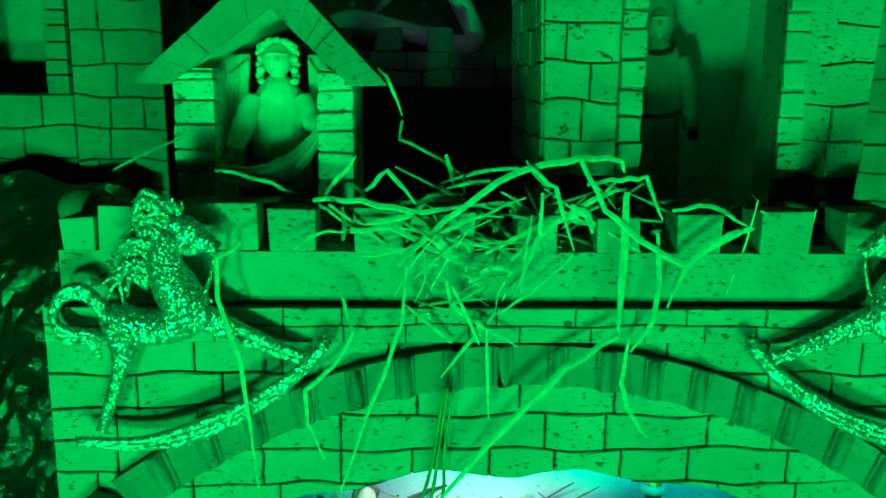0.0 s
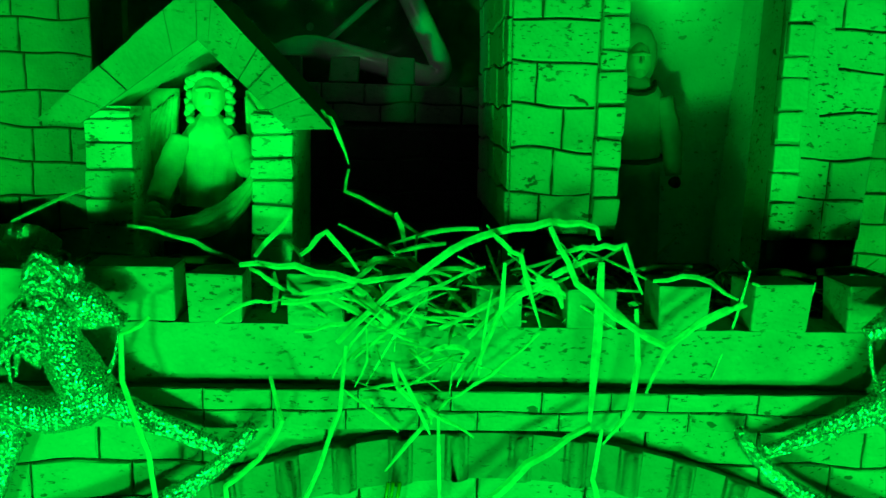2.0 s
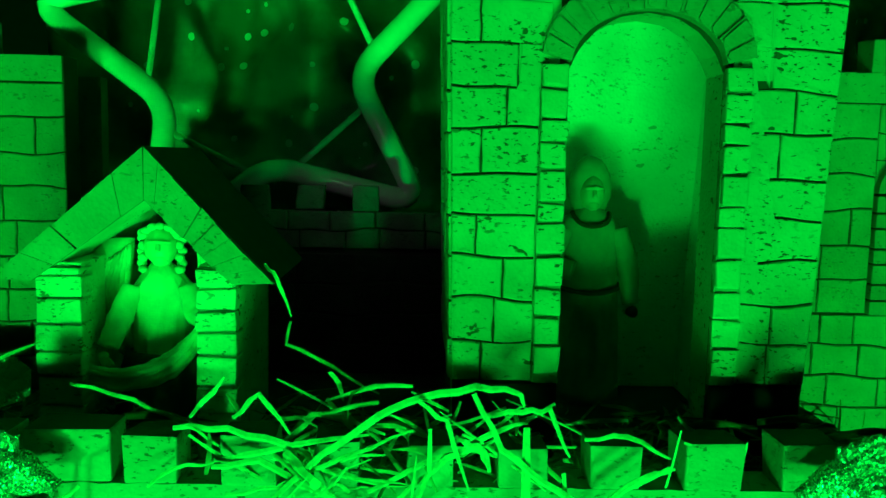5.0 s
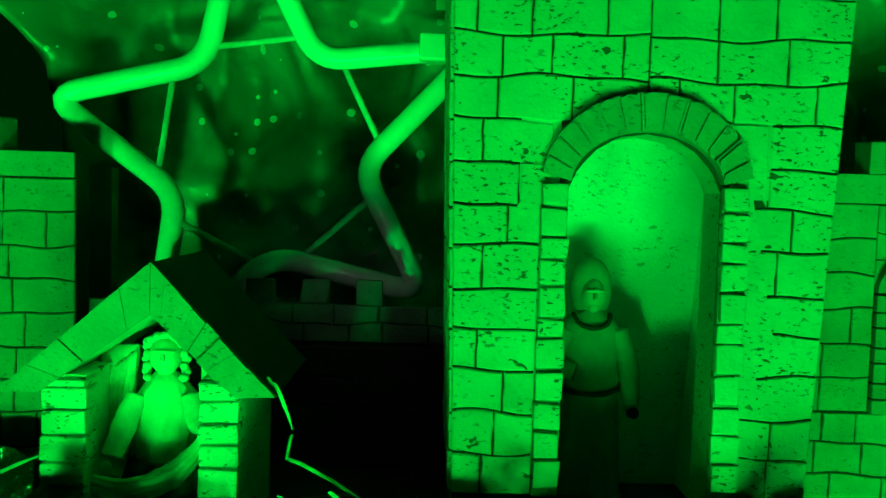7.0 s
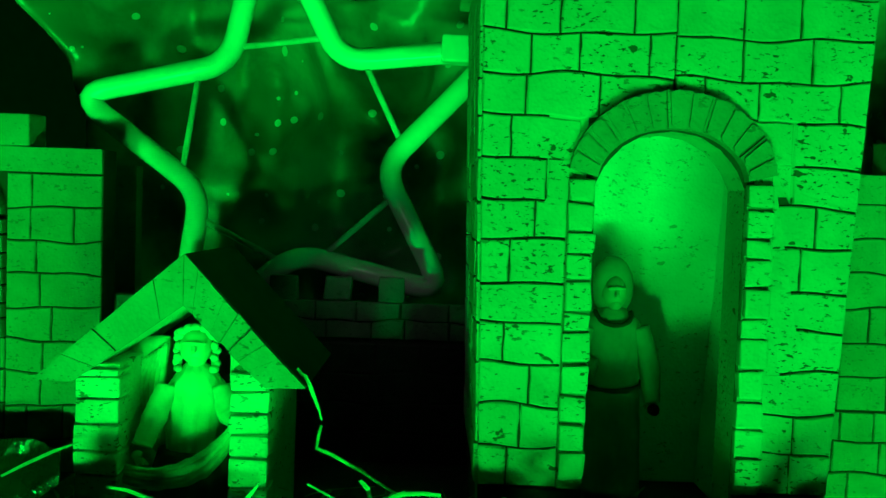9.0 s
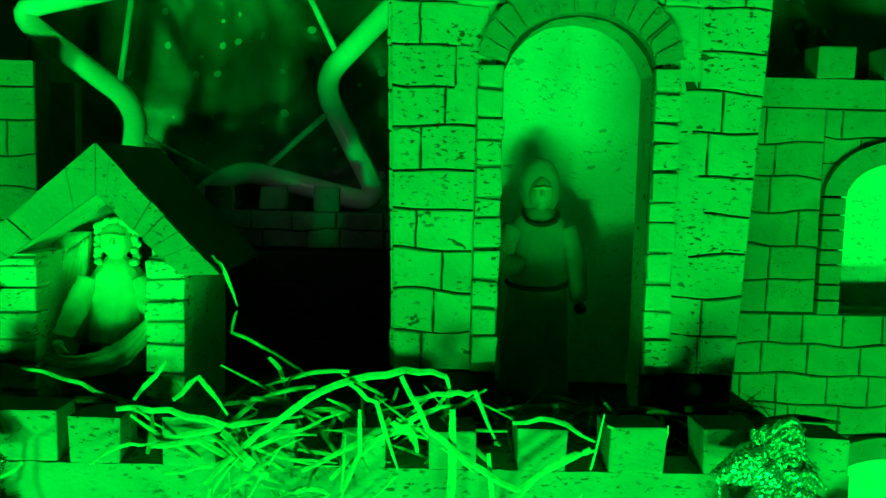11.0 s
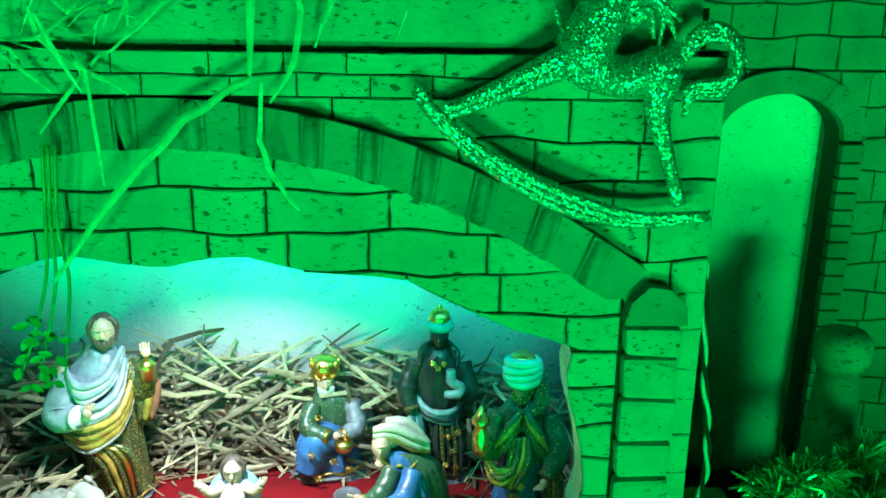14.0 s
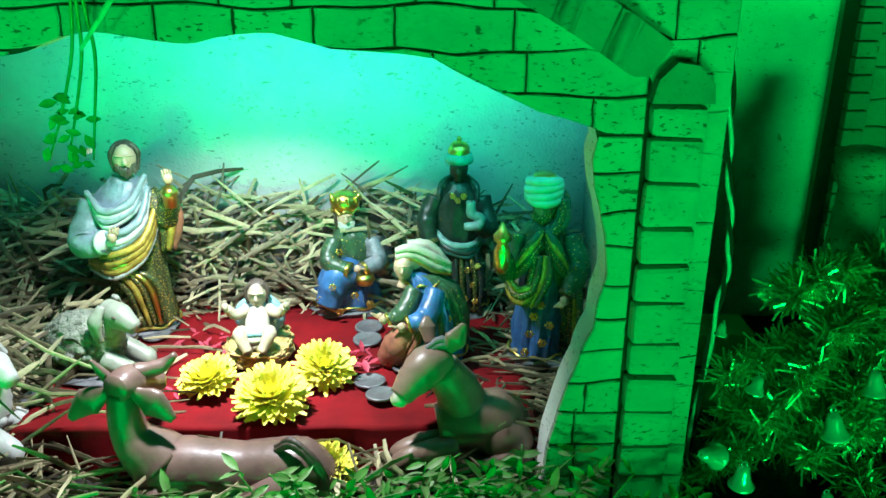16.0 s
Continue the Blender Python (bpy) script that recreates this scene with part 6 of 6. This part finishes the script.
def leaf(bm, at, d, size, up=Vector((0, 0, 1)), wide=0.34):
    d = d.normalized()
    s = d.cross(up)
    s = s.normalized() if s.length > 0.01 else Vector((1, 0, 0))
    n = s.cross(d)
    rows2 = []
    for q, w in ((0, 0.12), (0.3, 0.85), (0.6, 0.9), (0.85, 0.45), (1.0, 0.03)):
        c = at + d * size * q - n * size * 0.22 * q * q
        rows2.append([bm.verts.new(c - s * size * wide * 0.5 * w + n * size * 0.05), bm.verts.new(c), bm.verts.new(c + s * size * wide * 0.5 * w + n * size * 0.05)])
    for p, q in zip(rows2, rows2[1:]):
        bm.faces.new((p[0], p[1], q[1], q[0]))
        bm.faces.new((p[1], p[2], q[2], q[1]))


for k in range(26):
    q = rr.uniform(0.62, 1.05)
    at = Vector((0.018 - 0.028 * q + rr.uniform(-0.012, 0.012), 0.562, 0.345 - 0.112 * q))
    bm = bmesh.new()
    leaf(bm, at, Vector((rr.uniform(-1, 1), rr.uniform(-0.6, 0.2), rr.uniform(-0.7, 0.3))), rr.uniform(0.007, 0.012), Vector((0.1, -1, 0.25)), 0.55)
    part("leaf", bm, LEAF, vine, "", True)

# ---- green plants along the front ----
def herb(at, n, h, seed):
    rr = random.Random(seed)
    ob = thing("herb_plant", "small leafy green plant growing at the front edge", "plant", "plants along the front", at=at)
    bm = bmesh.new()
    leaves = []
    for k in range(4):
        a, ln = rr.uniform(0, 6.28), rr.uniform(0.4, 1.0)
        tip = Vector((math.cos(a) * h * ln * 0.9, math.sin(a) * h * 0.25 * ln, h * rr.uniform(0.45, 1.0)))
        tube(bm, spline([(0, 0, 0), tip * 0.5 + Vector((0, 0, 0.15 * h)), tip], 4), [0.0011, 0.0006], 5)
        leaves.append(tip)
    part("stem", bm, LEAF, ob, "", True)
    for k in range(n):
        t = rr.choice(leaves) * rr.uniform(0.45, 1.0)
        bm = bmesh.new()
        leaf(bm, t + Vector((0, 0, 0.004)), Vector((rr.uniform(-1, 1), rr.uniform(-0.8, 0.4), rr.uniform(-0.1, 0.9))), rr.uniform(0.010, 0.021), Vector((rr.uniform(-0.4, 0.4), rr.uniform(-1, 0), 0.8)), 0.36)
        part("leaf", bm, LEAF, ob, "", True)


for k, (x, y, h) in enumerate([(0.105, 0.552, 0.026), (0.135, 0.545, 0.030), (0.165, 0.548, 0.036), (0.195, 0.552, 0.040), (0.215, 0.545, 0.034), (0.240, 0.550, 0.034), (0.265, 0.553, 0.036), (0.290, 0.548, 0.034), (0.315, 0.540, 0.030), (0.340, 0.535, 0.028), (0.375, 0.530, 0.026), (0.40, 0.528, 0.024), (0.06, 0.545, 0.022)]):
    herb((x, y - 0.008, -0.050), 24, h * 2.1, 100 + k)

# ---- tinsel tree with bells, beside the crib ----
tree = thing("tinsel_tree", "small dark tinsel tree hung with shiny bells", "tree")
TIN = plain("green_tinsel", (0.26, 0.60, 0.36), 0.33, 0.8, 0.6, 90, 0.1)
bm = bmesh.new()
tube(bm, [(0.555, 0.60, -0.06), (0.553, 0.60, 0.10), (0.55, 0.60, 0.135)], [0.007, 0.005, 0.003], 8)
part("trunk", bm, TWIG, tree, "", True)
rr = random.Random(31)
for k in range(26):
    lvl = k / 26
    z = -0.045 + 0.180 * lvl
    a = k * 2.399
    reach = 0.135 * (1 - 0.40 * lvl) * rr.uniform(0.75, 1.05)
    root = Vector((0.552, 0.60, z))
    tip = root + Vector((math.cos(a) * reach, math.sin(a) * reach * 0.55, rr.uniform(-0.035, 0.012)))
    mid = (root + tip) / 2 + Vector((0, 0, 0.018))
    pts = spline([root, mid, tip], 8)
    bm = bmesh.new()
    tube(bm, pts, 0.0012, 5)
    for p in pts[2:]:
        for _ in range(48):
            d = Vector((rr.gauss(0, 1), rr.gauss(0, 1), rr.gauss(0, 1))).normalized()
            Ls = rr.uniform(0.010, 0.021)
            s = d.cross(Vector((rr.gauss(0, 1), rr.gauss(0, 1), rr.gauss(0, 1)))).normalized() * 0.0008
            b0 = p + Vector((rr.uniform(-1, 1), rr.uniform(-1, 1), rr.uniform(-1, 1))) * 0.006
            q = [bm.verts.new(b0 - s), bm.verts.new(b0 + s), bm.verts.new(b0 + d * Ls + s), bm.verts.new(b0 + d * Ls - s)]
            bm.faces.new(q)
    part("branch", bm, TIN, tree)
SILVER = plain("silver_bell", (0.85, 0.9, 0.86), 0.2, 0.55, 0.08, 60, 0.05)


def bell(at, r, tilt):
    ob = thing("bell_ornament", "small shiny silver bell hanging on the tinsel tree", "bell", "bells on the tree", at=at)
    ob.rotation_euler = tilt
    bm = bmesh.new()
    prof = [(0.0, r * 0.98), (0.06, r), (0.14, r * 0.86), (0.5, r * 0.62), (0.9, r * 0.52), (1.15, r * 0.36), (1.22, r * 0.08)]
    rings = [[Vector((q * math.cos(a), q * math.sin(a), z * r * 1.6)) for a in np.linspace(0, 2 * math.pi, 22, endpoint=False)] for z, q in prof]
    loft(bm, rings, 0, False)
    part("cup", bm, SILVER, ob, "", True)
    bm = bmesh.new()
    ball(bm, (0, 0, r * 0.05), (r * 0.22,) * 3, 0, 10)
    part("clapper", bm, SILVER, ob, "", True)
    bm = bmesh.new()
    tube(bm, [(r * 0.2 * math.cos(a), 0, r * 2.08 + r * 0.2 * math.sin(a)) for a in np.linspace(0, 2 * math.pi, 13)], r * 0.05, 6)
    part("loop", bm, SILVER, ob, "", True)


for x, y, z, r in ((0.461, 0.560, 0.058, 0.0072), (0.519, 0.545, 0.030, 0.0105), (0.541, 0.545, 0.066, 0.0092), (0.455, 0.545, -0.012, 0.0098), (0.520, 0.535, -0.030, 0.0090), (0.436, 0.575, 0.098, 0.0050)):
    bell((x, y, z), r, (rr.uniform(-0.2, 0.2), rr.uniform(-0.25, 0.25), 0))
bell((0.440, 0.560, 0.004), 0.0105, (0.5, -1.1, 0))

# ---- twisted cord beside the wall ----
cord = thing("twisted_cord", "twisted black and white flex hanging beside the wall", "cord")
base_path = spline([(0.428, 0.60, 0.300), (0.434, 0.602, 0.235), (0.442, 0.604, 0.185), (0.447, 0.606, 0.140), (0.444, 0.61, 0.09), (0.44, 0.62, -0.04)], 14)
for ph, mt in ((0, WHITE), (math.pi, BLACK)):
    bm = bmesh.new()
    tube(bm, [p + 0.0016 * Vector((math.cos(i * 0.42 + ph), math.sin(i * 0.42 + ph), 0)) for i, p in enumerate(base_path)], 0.0017, 7)
    part("strand", bm, mt, cord, "", True)

# ---- vase-shaped post and carton behind the tree ----
bm = bmesh.new()
tube(bm, [(0, 0, 0), (0, 0, 0.03), (0, 0, 0.11), (0, 0, 0.19), (0, 0, 0.232)], [0.030, 0.031, 0.027, 0.020, 0.018], 24)
tube(bm, [(0, 0, 0.226), (0, 0, 0.238), (0, 0, 0.254), (0, 0, 0.262)], [0.018, 0.024, 0.024, 0.018], 24)
ob = finish("vase_post", bm, STONE)
ob.location = (0.604, 0.725, -0.062)
tagged(ob, "pale vase-shaped foam post with a rounded rim", "post")
carton = thing("cardboard_carton", "small plain carton standing behind the tree", "box")
bm = bmesh.new()
box(bm, 0.452, 0.520, 0.700, 0.745, -0.047, 0.035, 0.0015)
part("body", bm, plain("carton_board", (0.30, 0.26, 0.14), 0.7), carton)
bm = bmesh.new()
box(bm, 0.456, 0.516, 0.6985, 0.6998, 0.002, 0.004)
part("printed_bar", bm, JOINT, carton)

# ---- dark crinkled foil beside the wall ----
bm = bmesh.new()
grid = []
for j in range(41):
    row = []
    for i in range(31):
        x, q = -0.60 + 0.325 * i / 30, j / 40
        z = -0.07 + (0.565 + 0.03 * noise.noise((x * 14, 0, 3)) - 0.10 * max(0, x + 0.36)) * q
        row.append(bm.verts.new((x, 0.76 + 0.02 * noise.noise((x * 12, z * 9, 0)) + 0.012 * abs(noise.noise((x * 30, z * 34, 2))) + 0.05 * q * q, z)))
    grid.append(row)
for a, b_ in zip(grid, grid[1:]):
    for i in range(30):
        bm.faces.new((a[i], a[i + 1], b_[i + 1], b_[i]))
foil = finish("dark_foil", bm, plain("black_foil", (0.012, 0.016, 0.013), 0.16, 0, 0.4, 20, 0.7, 0.004), None, False)
sol = foil.modifiers.new("thickness", "SOLIDIFY")
sol.thickness = 0.001
tagged(foil, "black crinkled foil draped beside the castle wall", "foil")

# ---- red petals and bits strewn by the infant ----
RED = plain("crimson_petal", (0.35, 0.03, 0.06), 0.55, 0, 0.4, 90)
rr = random.Random(44)
bm = bmesh.new()
for cx, cy, n in ((0.018, 0.752, 16), (0.040, 0.705, 8), (0.150, 0.720, 12), (0.168, 0.700, 10), (0.010, 0.665, 7)):
    for _ in range(n):
        at = Vector((cx + rr.gauss(0, 0.012), cy + rr.gauss(0, 0.012), rr.uniform(0.003, 0.012)))
        leaf(bm, at, Vector((rr.uniform(-1, 1), rr.uniform(-1, 1), rr.uniform(0, 0.7))), rr.uniform(0.007, 0.016), wide=0.45)
tagged(finish("petal_scatter", bm, RED), "crimson petals strewn on the red cloth", "petals", kind="stuff")

# ---- twigs on the platform ----
for k, (x, y, w) in enumerate([(0.075, 0.605, 0.10), (0.275, 0.612, 0.06), (0.375, 0.60, 0.07), (-0.09, 0.61, 0.06), (0.335, 0.625, 0.06)]):
    bm = bmesh.new()
    a = rr.uniform(-0.5, 0.5)
    c = Vector((x, y, 0.503))
    d = Vector((math.cos(a), 0.2, math.sin(a) * 0.5)) * w / 2
    tube(bm, spline([c - d, c + Vector((0, 0, 0.004)), c + d], 5), [0.0024, 0.0028, 0.0012], 7, 0, 0.6)
    tagged(finish("twig", bm, TWIG), "short brown twig lying behind the parapet", "twig", "twigs on the platform")
